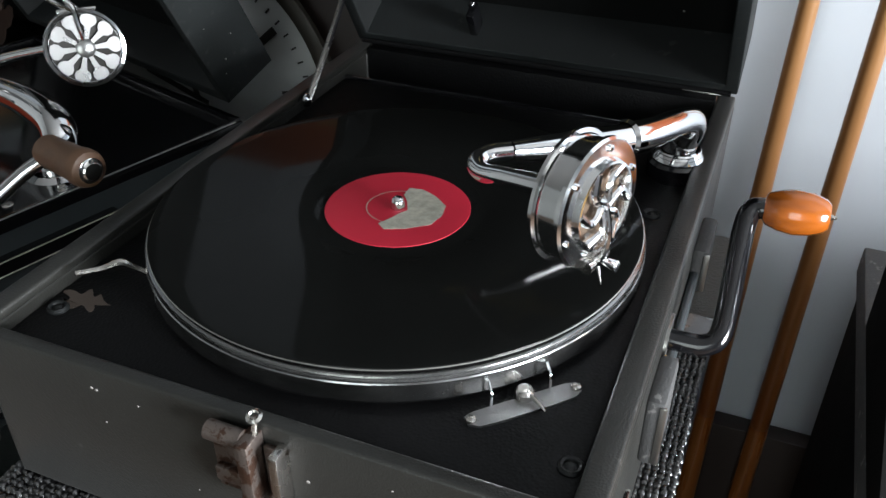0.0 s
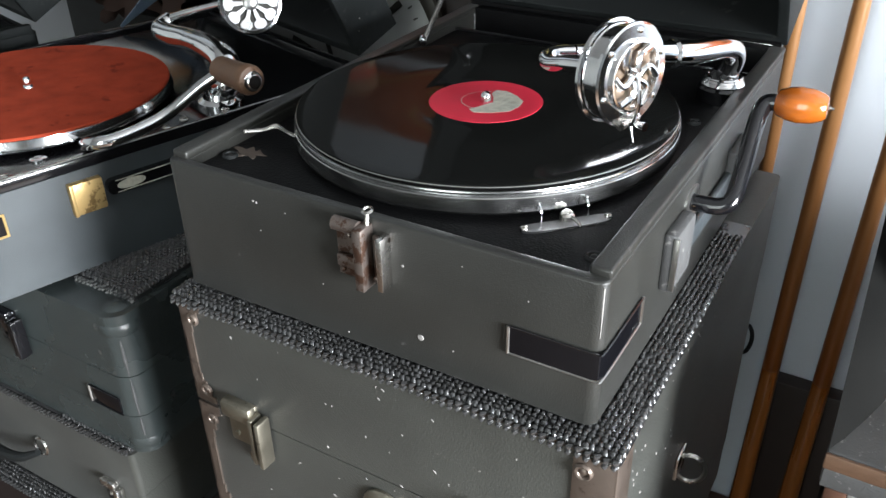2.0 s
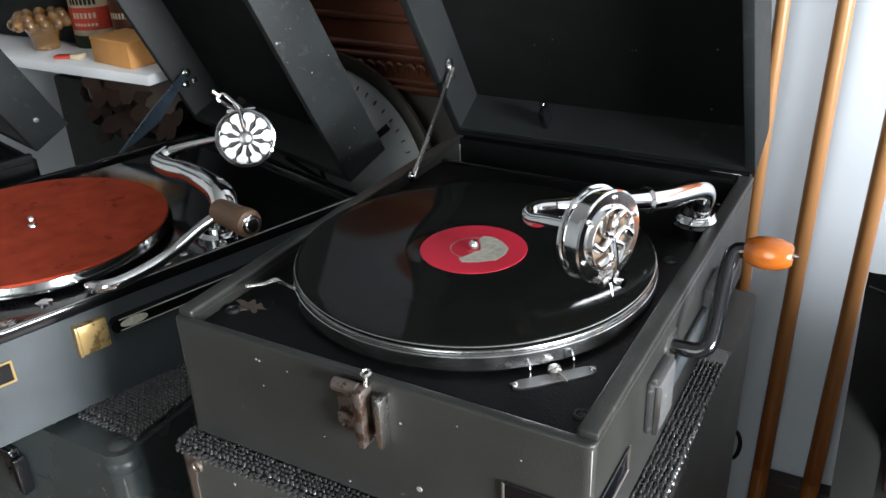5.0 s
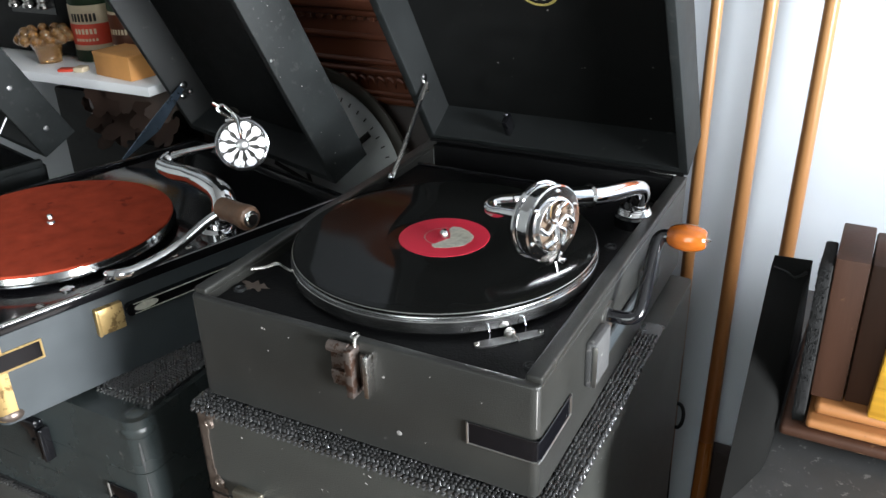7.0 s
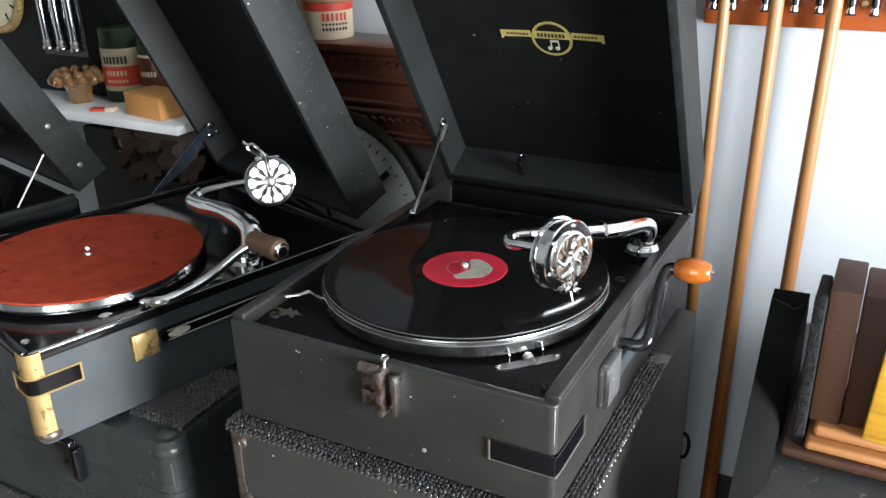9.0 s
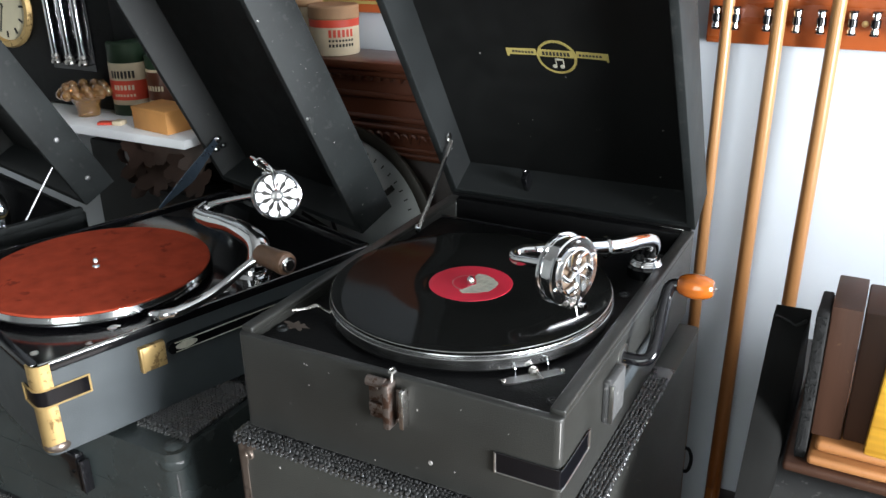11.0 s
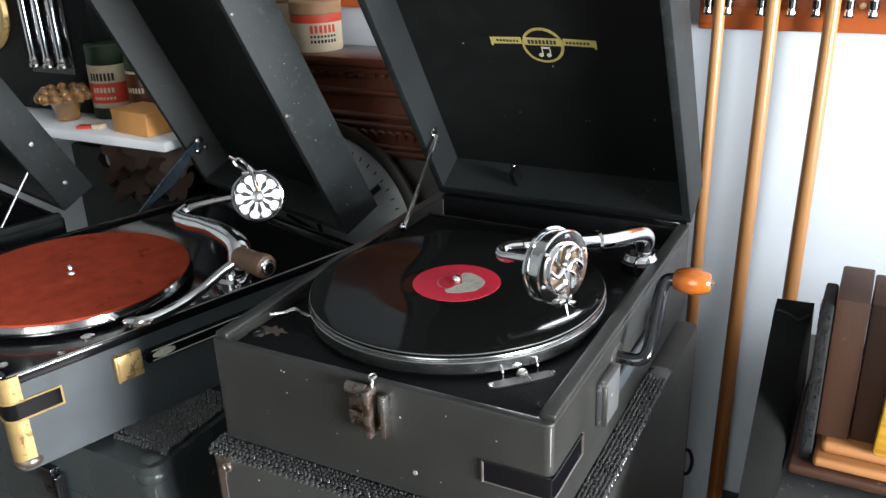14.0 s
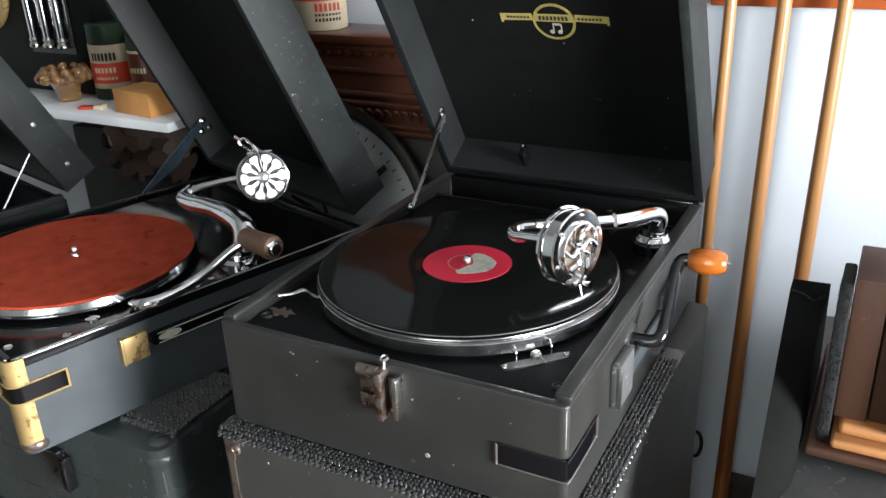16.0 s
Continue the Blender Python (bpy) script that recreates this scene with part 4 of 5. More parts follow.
for z in (0.0472, 0.0653):
    part("strip_frame", add_tube(bmesh.new(), [(0.046, -0.0012, z), (0.020, -0.0012, z), (0.0060, -0.0012, z), (0.0005, 0.0002, z), (-0.0040, 0.0042, z), (-0.0054, 0.010, z), (-0.0054, 0.030, z)], 0.0010, 6, 3), BRASS, st, "", TAG)
for p, q in (((0.0458, -0.0012, 0.0468), (0.0458, -0.0012, 0.0657)), ((-0.0054, 0.030, 0.0468), (-0.0054, 0.030, 0.0657))):
    part("strip_frame", rod(p, q, 0.0011, 0.0011, 8), BRASS, st, "", TAG)
lk = part("lock_plate", soften(box(0.104, -0.0065, H2 - 0.046, 0.131, 0.001, H2 - 0.0185), 0.0012), BRASS, g2, "square brass lock")
part("lock_edge", soften(box(0.1035, -0.0072, H2 - 0.0465, 0.1065, 0.0, H2 - 0.018), 0.0008), BRASS, lk)
hd = part("leather_handle", soften(prism(rounded(0.134, -0.0065, 0.290, 0.0065, 0.005), 0.0, 0.0065), 0.0015), ENAMEL, g2, "black leather carrying handle", pose(0, 0, H2 - 0.0310, 90, 0, 0))
part("worn_oval", prism([(0.154 + 0.0125 * math.cos(a), 0.0042 * math.sin(a)) for a in [2 * math.pi * k / 28 for k in range(28)]], 0.0064, 0.0069), PALE, hd, "pale worn oval", pose(0, 0, H2 - 0.0310, 90, 0, 0))
for s in (-1, 1):
    part("stitch_line", add_tube(bmesh.new(), [(0.141, -0.0068, H2 - 0.0310 + s * 0.0052), (0.288, -0.0068, H2 - 0.0310 + s * 0.0052)], 0.0005, 6, 2), PALE, hd)
S2 = Vector((0.141, 0.164))
part("turntable", turned([(0, H2 - 0.004), (0.118, H2 - 0.004), (0.1272, H2 - 0.0025), (0.1290, H2 - 0.0005), (0.1290, H2 + 0.001), (0.1268, H2 + 0.0082), (0, H2 + 0.0085)], pose(S2.x, S2.y, 0), 128), BRIGHT, g2, "chrome turntable rim")
part("felt_pad", turned([(0.1266, H2 + 0.0085), (0.1266, H2 + 0.0098), (0.1256, H2 + 0.0108), (0.06, H2 + 0.0109), (0, H2 + 0.0109)], pose(S2.x, S2.y, 0), 128), FELT, g2, "worn brick-red felt pad")
part("spindle", turned([(0.0046, H2 + 0.0105), (0.0042, H2 + 0.0125), (0.0034, H2 + 0.0135), (0.0034, H2 + 0.0185), (0.0022, H2 + 0.0205), (0, H2 + 0.0212)], pose(S2.x, S2.y, 0), 20), CHROME, g2)
for x, y in ((0.066, 0.020), (0.020, 0.040), (0.205, 0.022), (0.225, 0.028), (0.262, 0.018), (0.185, 0.030)):
    part("deck_screw", screw_head(0.0042), NICKEL, g2, "", pose(x, y, H2 - 0.006))
part("rim_stud", turned([(0.007, 0), (0.007, 0.0015), (0.0055, 0.0022), (0.003, 0.0022), (0, 0.0018)], pose(0.098, 0.034, H2 - 0.006), 24), CHROME, g2)
# winding crank lying along the side
part("crank_shaft", add_tube(bmesh.new(), [(0.134, 0.022, H2 - 0.003), (0.129, 0.005, H2 + 0.007), (0.133, -0.011, H2 + 0.012), (0.149, -0.018, H2 + 0.014), (0.187, -0.019, H2 + 0.021), (0.219, -0.032, H2 + 0.043), (0.233, -0.042, H2 + 0.0535)], [0.0052, 0.0054, 0.0056, 0.0056, 0.0052, 0.0048, 0.0045], 14, 6), CHROME, g2, "chrome winding crank")
K2M = Matrix.Translation((0.235, -0.036, H2 + 0.0545)) @ Vector((0.02, -1, 0.03)).to_track_quat("Z", "Y").to_matrix().to_4x4()
kn2 = part("crank_knob", turned([(0, 0), (0.0088, 0), (0.0106, 0.002), (0.0112, 0.034), (0.0122, 0.040), (0.0122, 0.045), (0.0112, 0.0482), (0.0085, 0.0495), (0, 0.0495)], K2M, 28), KNOBDARK, g2, "worn brown wooden knob")
part("knob_cap", turned([(0.0082, 0.0485), (0.0080, 0.0503), (0.0060, 0.0512), (0.0052, 0.0524), (0, 0.0528)], K2M, 28), BRIGHT, kn2, "grey metal knob cap")
# swan-necked tonearm folded back, with its soundbox
arm2 = part("tonearm", add_tube(bmesh.new(), [(0.270, 0.040, H2 - 0.004), (0.276, 0.034, H2 + 0.018), (0.281, 0.044, H2 + 0.032), (0.284, 0.080, H2 + 0.036), (0.286, 0.118, H2 + 0.034), (0.283, 0.150, H2 + 0.032), (0.284, 0.174, H2 + 0.033), (0.298, 0.176, H2 + 0.040)], [0.0135, 0.0135, 0.0132, 0.0122, 0.0112, 0.0108, 0.0100, 0.0085], 24, 8), CHROME, g2, "chrome swan-neck tonearm")
part("tonearm_base", turned([(0.021, 0), (0.021, 0.004), (0.016, 0.007), (0.015, 0.012), (0, 0.012)], pose(0.270, 0.040, H2 - 0.006), 32), CHROME, g2)
part("arm_spring", add_tube(bmesh.new(), [(0.296, 0.174, H2 + 0.040), (0.308, 0.150, H2 + 0.050), (0.322, 0.105, H2 + 0.064)], [0.006, 0.0045, 0.004], 12, 5), CHROME, arm2)
# the soundbox lies back, its pierced face turned to the side of the case
FACE = pose(0, 0, 0, 0, 0, -72).to_3x3() @ Vector((0.70, -0.66, 0.27))
SB2 = Matrix.Translation((0.331, 0.070, H2 + 0.070)) @ FACE.to_track_quat("Z", "Y").to_matrix().to_4x4()
s2 = part("soundbox", turned([(0, -0.012), (0.024, -0.012), (0.0285, -0.010), (0.0300, -0.006), (0.0300, 0.0020), (0.0290, 0.0040), (0.0268, 0.0042), (0.0258, 0.0005), (0, 0.0)], SB2, 56), CHROME, g2, "round chrome soundbox with petal openings")
part("dark_ground", turned([(0.0256, 0.0006), (0, 0.0008)], SB2, 40), BLACKINK, s2)
for k in range(10):
    m = SB2 @ pose(0, 0, 0.0012 + 0.0002 * (k % 2), 0, 0, 36 * k) @ Matrix.Diagonal((1, 1.10, 1, 1))
    o = [(0.0060, -0.0012), (0.0160, -0.0020), (0.0185, -0.0046), (0.0215, -0.0054), (0.0245, -0.0044), (0.0258, 0.0), (0.0245, 0.0044), (0.0215, 0.0054), (0.0185, 0.0046), (0.0160, 0.0020), (0.0060, 0.0012)]
    part("petal", soften(prism(o, 0, 0.0030, m), 0.0010, 30, 2), SATIN, s2)
part("hub", turned([(0.0075, 0.0012), (0.0070, 0.0044), (0.005, 0.0056), (0, 0.006)], SB2, 24), SATIN, s2)
UP2 = (SB2.to_3x3().inverted() @ Vector((0, 0, 1)))
u2 = Vector((UP2.x, UP2.y, 0)).normalized()
v2 = Vector((-u2.y, u2.x, 0))
q2 = lambda r, side, z: SB2 @ (u2 * r + v2 * side + Vector((0, 0, z)))
part("needle_arm", add_tube(bmesh.new(), [q2(0.006, 0, 0.006), q2(0.018, 0.001, 0.007), q2(0.030, 0.002, 0.006), q2(0.036, 0.006, 0.004)], [0.0012, 0.0016, 0.0020, 0.0024], 8, 4), CHROME, s2)
part("needle_clip", add_tube(bmesh.new(), [q2(0.030, -0.001, 0.004), q2(0.038, 0.006, 0.004), q2(0.046, 0.014, 0.002), q2(0.042, 0.020, 0.001), q2(0.034, 0.012, 0.002), q2(0.029, 0.003, 0.004)], 0.0022, 8, 5), CHROME, s2)
part("clip_end", add_tube(bmesh.new(), [q2(0.044, 0.017, 0.0), q2(0.050, 0.024, -0.001)], [0.004, 0.003], 10, 2), CHROME, s2)
part("rim_clamp", rod(q2(0.0285, -0.014, 0.002), q2(0.0285, 0.014, 0.002), 0.0018, 0.0018, 8), CHROME, s2)

# lid of the second machine, hinged on its far end
L2M = G2.inverted() @ pose(-0.2578, 0.358, 0.9373, 0, 0, 72.8 - 90)
L2M = L2M @ lid_frame((-0.1665, 0, 0), 65.3)
lid2 = part("lid", lid_shell(0.1665, 0.415, 0.056, 0.010, L2M), LEATHERTWO, g2)
lid2.data.materials.append(LIDWALL)
part("lid_lining", box(-0.1562, 0.0102, 0.0470, 0.1562, 0.4048, 0.0498), LIDIN, lid2, "plain black lid lining", L2M)
random.seed(32)
for k in range(22):
    r = random.choice((0.0004, 0.0006, 0.0009))
    part("paint_fleck", turned([(r, 0), (r * 0.8, 0.0003), (0, 0.0004)], L2M @ pose(-0.1666, random.uniform(0.02, 0.38), random.uniform(0.004, 0.050), 0, -90, 0), 8), GREYPANEL, lid2)
for u in (0.175, 0.30):
    part("lid_rivet", turned([(0.0018, 0), (0.0013, 0.0008), (0, 0.001)], L2M @ pose(-0.1665, u, 0.004, 0, -90, 0), 10), STEEL, lid2)
piv = L2M @ Vector((0.150, 0.066, 0.020))
for p, r in ((piv, 0.0055), (L2M @ Vector((0.152, 0.053, 0.012)), 0.0048), (L2M @ Vector((0.152, 0.051, 0.024)), 0.004)):
    part("stay_pivot", turned([(r, 0), (r, 0.002), (r * 0.6, 0.004), (0, 0.0045)], Matrix.Translation(p) @ L2M.to_3x3().to_4x4() @ pose(0, 0, 0, 0, -90, 0), 16), CHROME, g2)
bm = bmesh.new()
foot = Vector((0.303, 0.326, H2))
mid = (piv + foot) / 2 + Vector((0.0, 0, -0.006))
for a, b_ in ((piv, mid), (mid, foot)):
    side = Vector((0, 0, 1)).cross(b_ - a).normalized().cross(b_ - a).normalized()
    w0, w1 = (0.004, 0.0095) if a is piv else (0.0095, 0.0015)
    add_prism(bm, [(0, -w0), (1, -w1), (1, w1), (0, w0)], -0.0008, 0.0008, Matrix.Translation(a) @ Matrix((((b_ - a).x, side.x, 0, 0), ((b_ - a).y, side.y, 1, 0), ((b_ - a).z, side.z, 0, 0), (0, 0, 0, 1))))
part("lid_stay", bm, BLADE, g2, "bluish steel lid stay")


# ---- third portable gramophone, mostly hidden ----
G3 = pose(-0.380, -0.058, 0.8319, 0, 0, 72) @ pose(-0.16, 0.365, 0.0, 0, 0, 4)
g3 = thing("portable_gramophone", G3, "black portable gramophone with raised lid beside the red felt one", "gramophone", "portable gramophones")
part("case_body", soften(prism(rounded(0, 0, 0.40, 0.32, 0.010), 0, 0.090), 0.002, 60), LEATHERTWO, g3)
for y0, y1 in ((0.0005, 0.010), (0.310, 0.3195)):
    part("case_rim", soften(box(0.006, y0, 0.0898, 0.394, y1, 0.100), 0.001), LEATHERTWO, g3)
part("deck", box(0.008, 0.011, 0.0902, 0.392, 0.309, 0.0925), ENAMEL, g3)
part("brass_rule", box(0.02, 0.0115, 0.0925, 0.39, 0.0145, 0.0965), BRASS, g3)
L3M = Matrix.Translation((0.40, 0.0, 0.101)) @ pose(0, 0, 0, 0, 0, -90) @ lid_frame((-0.16, 0, 0), 62)
l3 = part("lid", lid_shell(0.16, 0.40, 0.052, 0.010, L3M), LEATHERTWO, g3)
l3.data.materials.append(LIDWALL)
part("lid_lining", box(-0.1498, 0.0102, 0.0435, 0.1498, 0.3898, 0.0458), LIDIN, l3, "", L3M)
for u in (0.10, 0.03):
    part("lid_rivet", turned([(0.004, 0), (0.003, 0.001), (0, 0.0014)], L3M @ pose(-0.16, u, 0.026, 0, -90, 0), 12), DULL, l3)
part("lid_clip", soften(box(-0.163, 0.205, 0.001, -0.158, 0.222, 0.016), 0.001), NICKEL, l3, "", L3M)
part("turntable", turned([(0, 0.093), (0.118, 0.093), (0.127, 0.097), (0.127, 0.103), (0, 0.104)], pose(0.15, 0.16, 0), 96), CHROME, g3)
part("lid_stay", rod((0.318, 0.012, 0.098), L3M @ Vector((-0.148, 0.075, 0.012)), 0.0016, 0.0016, 8), DULL, g3)
part("tonearm", add_tube(bmesh.new(), [(0.30, 0.05, 0.09), (0.302, 0.05, 0.115), (0.295, 0.07, 0.128), (0.26, 0.13, 0.134), (0.23, 0.19, 0.134)], [0.012, 0.012, 0.012, 0.010, 0.008], 20, 6), CHROME, g3)
part("winding_crank", add_tube(bmesh.new(), [(0.150, 0.012, 0.096), (0.158, -0.004, 0.112), (0.142, -0.006, 0.122), (0.10, -0.006, 0.121), (0.04, -0.005, 0.117)], 0.0042, 12, 5), CHROME, g3)


# ---- white shelf with its curios ----
SZ = 1.000
shelf = thing("wall_shelf", pose(0, 0, SZ), "white laminate wall shelf full of small curios", "shelf")
part("board", soften(box(-1.60, 0.428, -0.014, -0.617, 0.5775, 0.0), 0.0012), SHELFWHITE, shelf)
for x in (-0.80, -1.4):
    part("bracket", soften(box(x - 0.01, 0.48, -0.09, x + 0.01, 0.577, -0.0145), 0.002), SHELFWHITE, shelf)
bx = thing("cardboard_box", pose(-0.699, 0.474, SZ + 0.0005, 0, 0, -8), "small brown cardboard box with scuffed edges", "box")
part("box_body", soften(box(-0.042, -0.028, 0, 0.043, 0.030, 0.034), 0.0012), CARD, bx)
part("box_lid", soften(box(-0.0425, -0.0285, 0.030, 0.0435, 0.0305, 0.0355), 0.001), CARD, bx)


def can(name, m, r, h, label, cap, bands):
    ob = thing(name, m, label, "can", "old tins")
    part("can_body", turned([(0, 0), (r * 0.97, 0), (r, 0.002), (r, h), (0, h)], None, 40), CREAM, ob)
    for mat, z0, z1, dr in bands:
        part("label_band", turned([(r + 0.0001, z0), (r + dr, z0), (r + dr, z1), (r + 0.0001, z1)], None, 40), mat, ob)
    rc_, z0, z1, mat = cap
    part("can_lid", turned([(rc_ * 0.98, z0), (rc_ * 1.02, z0 + 0.002), (rc_, (z0 + z1) / 2), (rc_ * 1.01, z1 - 0.002), (rc_ * 0.96, z1), (0, z1)], None, 40), mat, ob)
    return ob


def print_bars(ob, r, rows, mat, a0):
    """Unreadable print as short bars round a can."""
    for z0, z1, n, w in rows:
        for k in range(n):
            a = radians(a0 + (k - (n - 1) / 2) * w * 1.3)
            half = math.radians(w) * r * 0.42
            bm = box(-half, -0.0003, z0, half, 0.0, z1)
            part("print_bar", bm, mat, ob, "", Matrix.Rotation(a, 4, "Z") @ Matrix.Translation((0, -r - 0.0003, 0)))


c1 = can("tin_can", pose(-0.832, 0.538, SZ + 0.0005), 0.033, 0.086, "round green tin with cream and red paper label", (0.0315, 0.086, 0.118, GREENINK), ((REDINK, 0.026, 0.058, 0.0005), (GREENINK, 0.0, 0.018, 0.0005)))
print_bars(c1, 0.033, ((0.062, 0.074, 7, 8),), BLACKINK, 25)
print_bars(c1, 0.0336, ((0.032, 0.036, 7, 7), (0.043, 0.051, 6, 8)), CREAM, 25)
c2 = can("tin_can", pose(-0.764, 0.547, SZ + 0.0005), 0.028, 0.078, "round tin with dark red and cream paper label", (0.0275, 0.078, 0.100, GREENINK), ((MAHOGANY, 0.0, 0.074, 0.0005),))
print_bars(c2, 0.0288, ((0.044, 0.052, 6, 8), (0.024, 0.029, 8, 6)), CREAM, 10)
# amber pressed glass
gl = thing("glass_ornament", pose(-0.886, 0.487, SZ + 0.0005) @ Matrix.Scale(1.3, 4), "amber gilt glass bowl with knobbly rim", "ornament")
part("bowl", turned([(0, 0), (0.014, 0), (0.015, 0.012), (0.019, 0.022), (0.030, 0.032), (0.028, 0.033), (0.016, 0.024), (0, 0.018)], None, 20), AMBER, gl)
for row, (rr_, zz, n) in enumerate(((0.029, 0.030, 12), (0.023, 0.036, 10))):
    for k in range(n):
        bm = bmesh.new()
        bmesh.ops.create_uvsphere(bm, u_segments=10, v_segments=7, radius=0.0068, matrix=pose(rr_ * math.cos(2 * math.pi * k / n), rr_ * math.sin(2 * math.pi * k / n), zz))
        part("knob", bm, AMBER, gl)
tr = thing("paper_scraps", pose(-0.800, 0.456, SZ + 0.0006), "small red and white paper packets", "packet")
part("packet", soften(box(-0.020, -0.008, 0, 0.004, 0.008, 0.004), 0.0008), REDINK, tr, "", pose(0, 0, 0, 0, 0, 25))
part("packet", soften(box(0.008, -0.010, 0, 0.024, 0.008, 0.007), 0.0008), CREAM, tr, "", pose(0, 0, 0, 0, 0, 15))
# dark clock case with bright rods
ck = thing("mantel_clock", pose(-1.012, 0.545, SZ + 0.0005), "black cased clock with three bright rods and gilt dial", "clock")
part("clock_case", soften(box(-0.20, -0.02, 0.0, 0.17, 0.032, 0.42), 0.003), LIDIN, ck)
part("rod_panel", box(0.012, -0.022, 0.065, 0.118, -0.0201, 0.36), ENAMEL, ck)
for x in (0.030, 0.064, 0.098):
    part("chime_rod", rod((x, -0.028, 0.090), (x, -0.028, 0.36), 0.0062, 0.0062, 16), CHROME, ck)
    part("rod_end", turned([(0.0065, 0.0), (0.0095, 0.002), (0.0095, 0.006), (0.0065, 0.010), (0.0085, 0.013), (0.0062, 0.018)], pose(x, -0.028, 0.074), 16), NICKEL, ck)
dl = part("dial", turned([(0, 0), (0.060, 0), (0.060, 0.004), (0, 0.005)], pose(-0.090, -0.021, 0.166, 90, 0, 0), 48), DIAL, ck, "ivory clock dial")
part("bezel", turned([(0.058, 0.002), (0.062, 0.010), (0.070, 0.010), (0.073, 0.003), (0.072, 0.0)], pose(-0.090, -0.021, 0.166, 90, 0, 0), 56), BRASS, dl, "brass bezel")
for k in range(12):
    a = 2 * math.pi * k / 12
    part("hour_mark", box(-0.002, 0.043, 0.0048, 0.002, 0.054, 0.0054), BLACKINK, dl, "", pose(-0.090, -0.021, 0.166, 90, 0, 0) @ Matrix.Rotation(a, 4, "Z"))
for a, l in ((40, 0.034), (160, 0.048)):
    part("clock_hand", box(-0.0012, -0.004, 0.0056, 0.0012, l, 0.0062), BLACKINK, dl, "", pose(-0.090, -0.021, 0.166, 90, 0, 0) @ Matrix.Rotation(radians(a), 4, "Z"))

# dry brown leaves hanging under the shelf
dc = thing("upright_black_case", pose(-0.70, 0.505, 0.0), "tall black case standing under the shelf", "case")
part("case_body", soften(box(-0.020, -0.045, 0.0, 0.175, 0.0295, 0.870), 0.006), LIDIN, dc)
part("case_lid", soften(box(-0.022, -0.047, 0.871, 0.177, 0.0295, 0.900), 0.006), LIDIN, dc)
# dark backing added to cover the lit wall beneath the shelf
part("dark_backing", soften(box(-0.260, 0.030, 0.0, 0.172, 0.0645, 0.940), 0.004), LIDIN, dc)
lf = thing("dried_leaves", pose(-0.700, 0.478, 0.9005), "dark brown dried maple leaves lying on the tall black case", "plant")
part("stem", rod((0.03, 0, 0.0), (0.0, 0.004, 0.045), 0.003, 0.0015, 8), LEAF, lf)
random.seed(21)


def maple_leaf(size):
    """A lobed dry leaf, curled along its ribs."""
    o = []
    for k in range(60):
        a = -math.pi * 0.92 + 2 * math.pi * 0.92 * k / 59
        lobe = abs(math.cos(2.5 * a)) ** 0.8
        tooth = 0.10 * abs(math.sin(12 * a))
        r = size * (0.36 + 0.55 * lobe * (1 - 0.16 * abs(a)) + tooth)
        o.append((r * math.cos(a), r * math.sin(a)))
    bm = prism(o, 0, 0.0006)
    for v in bm.verts:
        v.co.z += 2.2 * v.co.y**2 / size * 0.12 + 1.4 * v.co.x**2 / size * 0.15
    return bm


for x, z, size, turn, tip in ((-0.055, 0.062, 0.046, 35, 72), (-0.010, 0.070, 0.044, 100, 80), (-0.085, 0.030, 0.042, 160, 66), (0.025, 0.040, 0.044, 60, 62), (-0.030, 0.018, 0.046, 200, 58), (0.060, 0.020, 0.040, 20, 60), (-0.075, 0.000, 0.040, 250, 55), (0.010, 0.000, 0.046, 300, 50), (0.055, 0.058, 0.036, 130, 75)):
    part("leaf", maple_leaf(size), LEAF, lf, "", pose(x, random.uniform(-0.012, 0.012), z, tip, random.uniform(-14, 14), random.uniform(-10, 25)) @ pose(0, 0, 0, 0, 0, turn))

# ---- mahogany cabinet behind the lids ----
mh = thing("mahogany_case", pose(-0.40, 0.528, 0.5555), "carved dark mahogany case standing against the wall", "cabinet")
TOPM = 0.572
# shade under the mouldings is put into this panel's near-black colour
part("carcass", soften(box(-0.198, -0.028, 0.0, 0.258, 0.045, 0.4398), 0.002), NEARBLACK, mh, "lower panel darkened for the shade under the mouldings")
part("frieze", soften(box(-0.20, -0.030, 0.44, 0.26, 0.045, TOPM - 0.022), 0.002), MAHOGANY, mh)
part("top_board", soften(box(-0.215, -0.044, TOPM - 0.012, 0.275, 0.048, TOPM), 0.003), MAHOGANY, mh)
part("top_moulding", soften(box(-0.208, -0.037, TOPM - 0.022, 0.268, 0.046, TOPM - 0.0121), 0.004, 40, 3), MAHOGANY, mh)
for z in (0.482, 0.494, 0.525):
    part("bead_moulding", add_tube(bmesh.new(), [(-0.20, -0.031, z), (0.03, -0.031, z), (0.26, -0.031, z)], 0.0045, 10, 4), MAHOGANY, mh)
for k in range(34):
    x = -0.195 + k * 0.0137
    part("carved_leaf", add_tube(bmesh.new(), [(x, -0.031, 0.463), (x + 0.002, -0.035, 0.472), (x + 0.0065, -0.036, 0.4755), (x + 0.011, -0.035, 0.472), (x + 0.013, -0.031, 0.463)], [0.0012, 0.002, 0.0024, 0.002, 0.0012], 6, 2), MAHOGANY, mh)
for z in (0.454, 0.446):
    part("bead_moulding", add_tube(bmesh.new(), [(-0.20, -0.031, z), (0.03, -0.031, z), (0.26, -0.031, z)], 0.003, 10, 4), MAHOGANY, mh)
for k in range(30):
    x = -0.195 + k * 0.0157
    part("dentil", soften(box(x, -0.0395, TOPM - 0.026, x + 0.007, -0.030, TOPM - 0.021), 0.0006, 40, 1), MAHOGANY, mh)
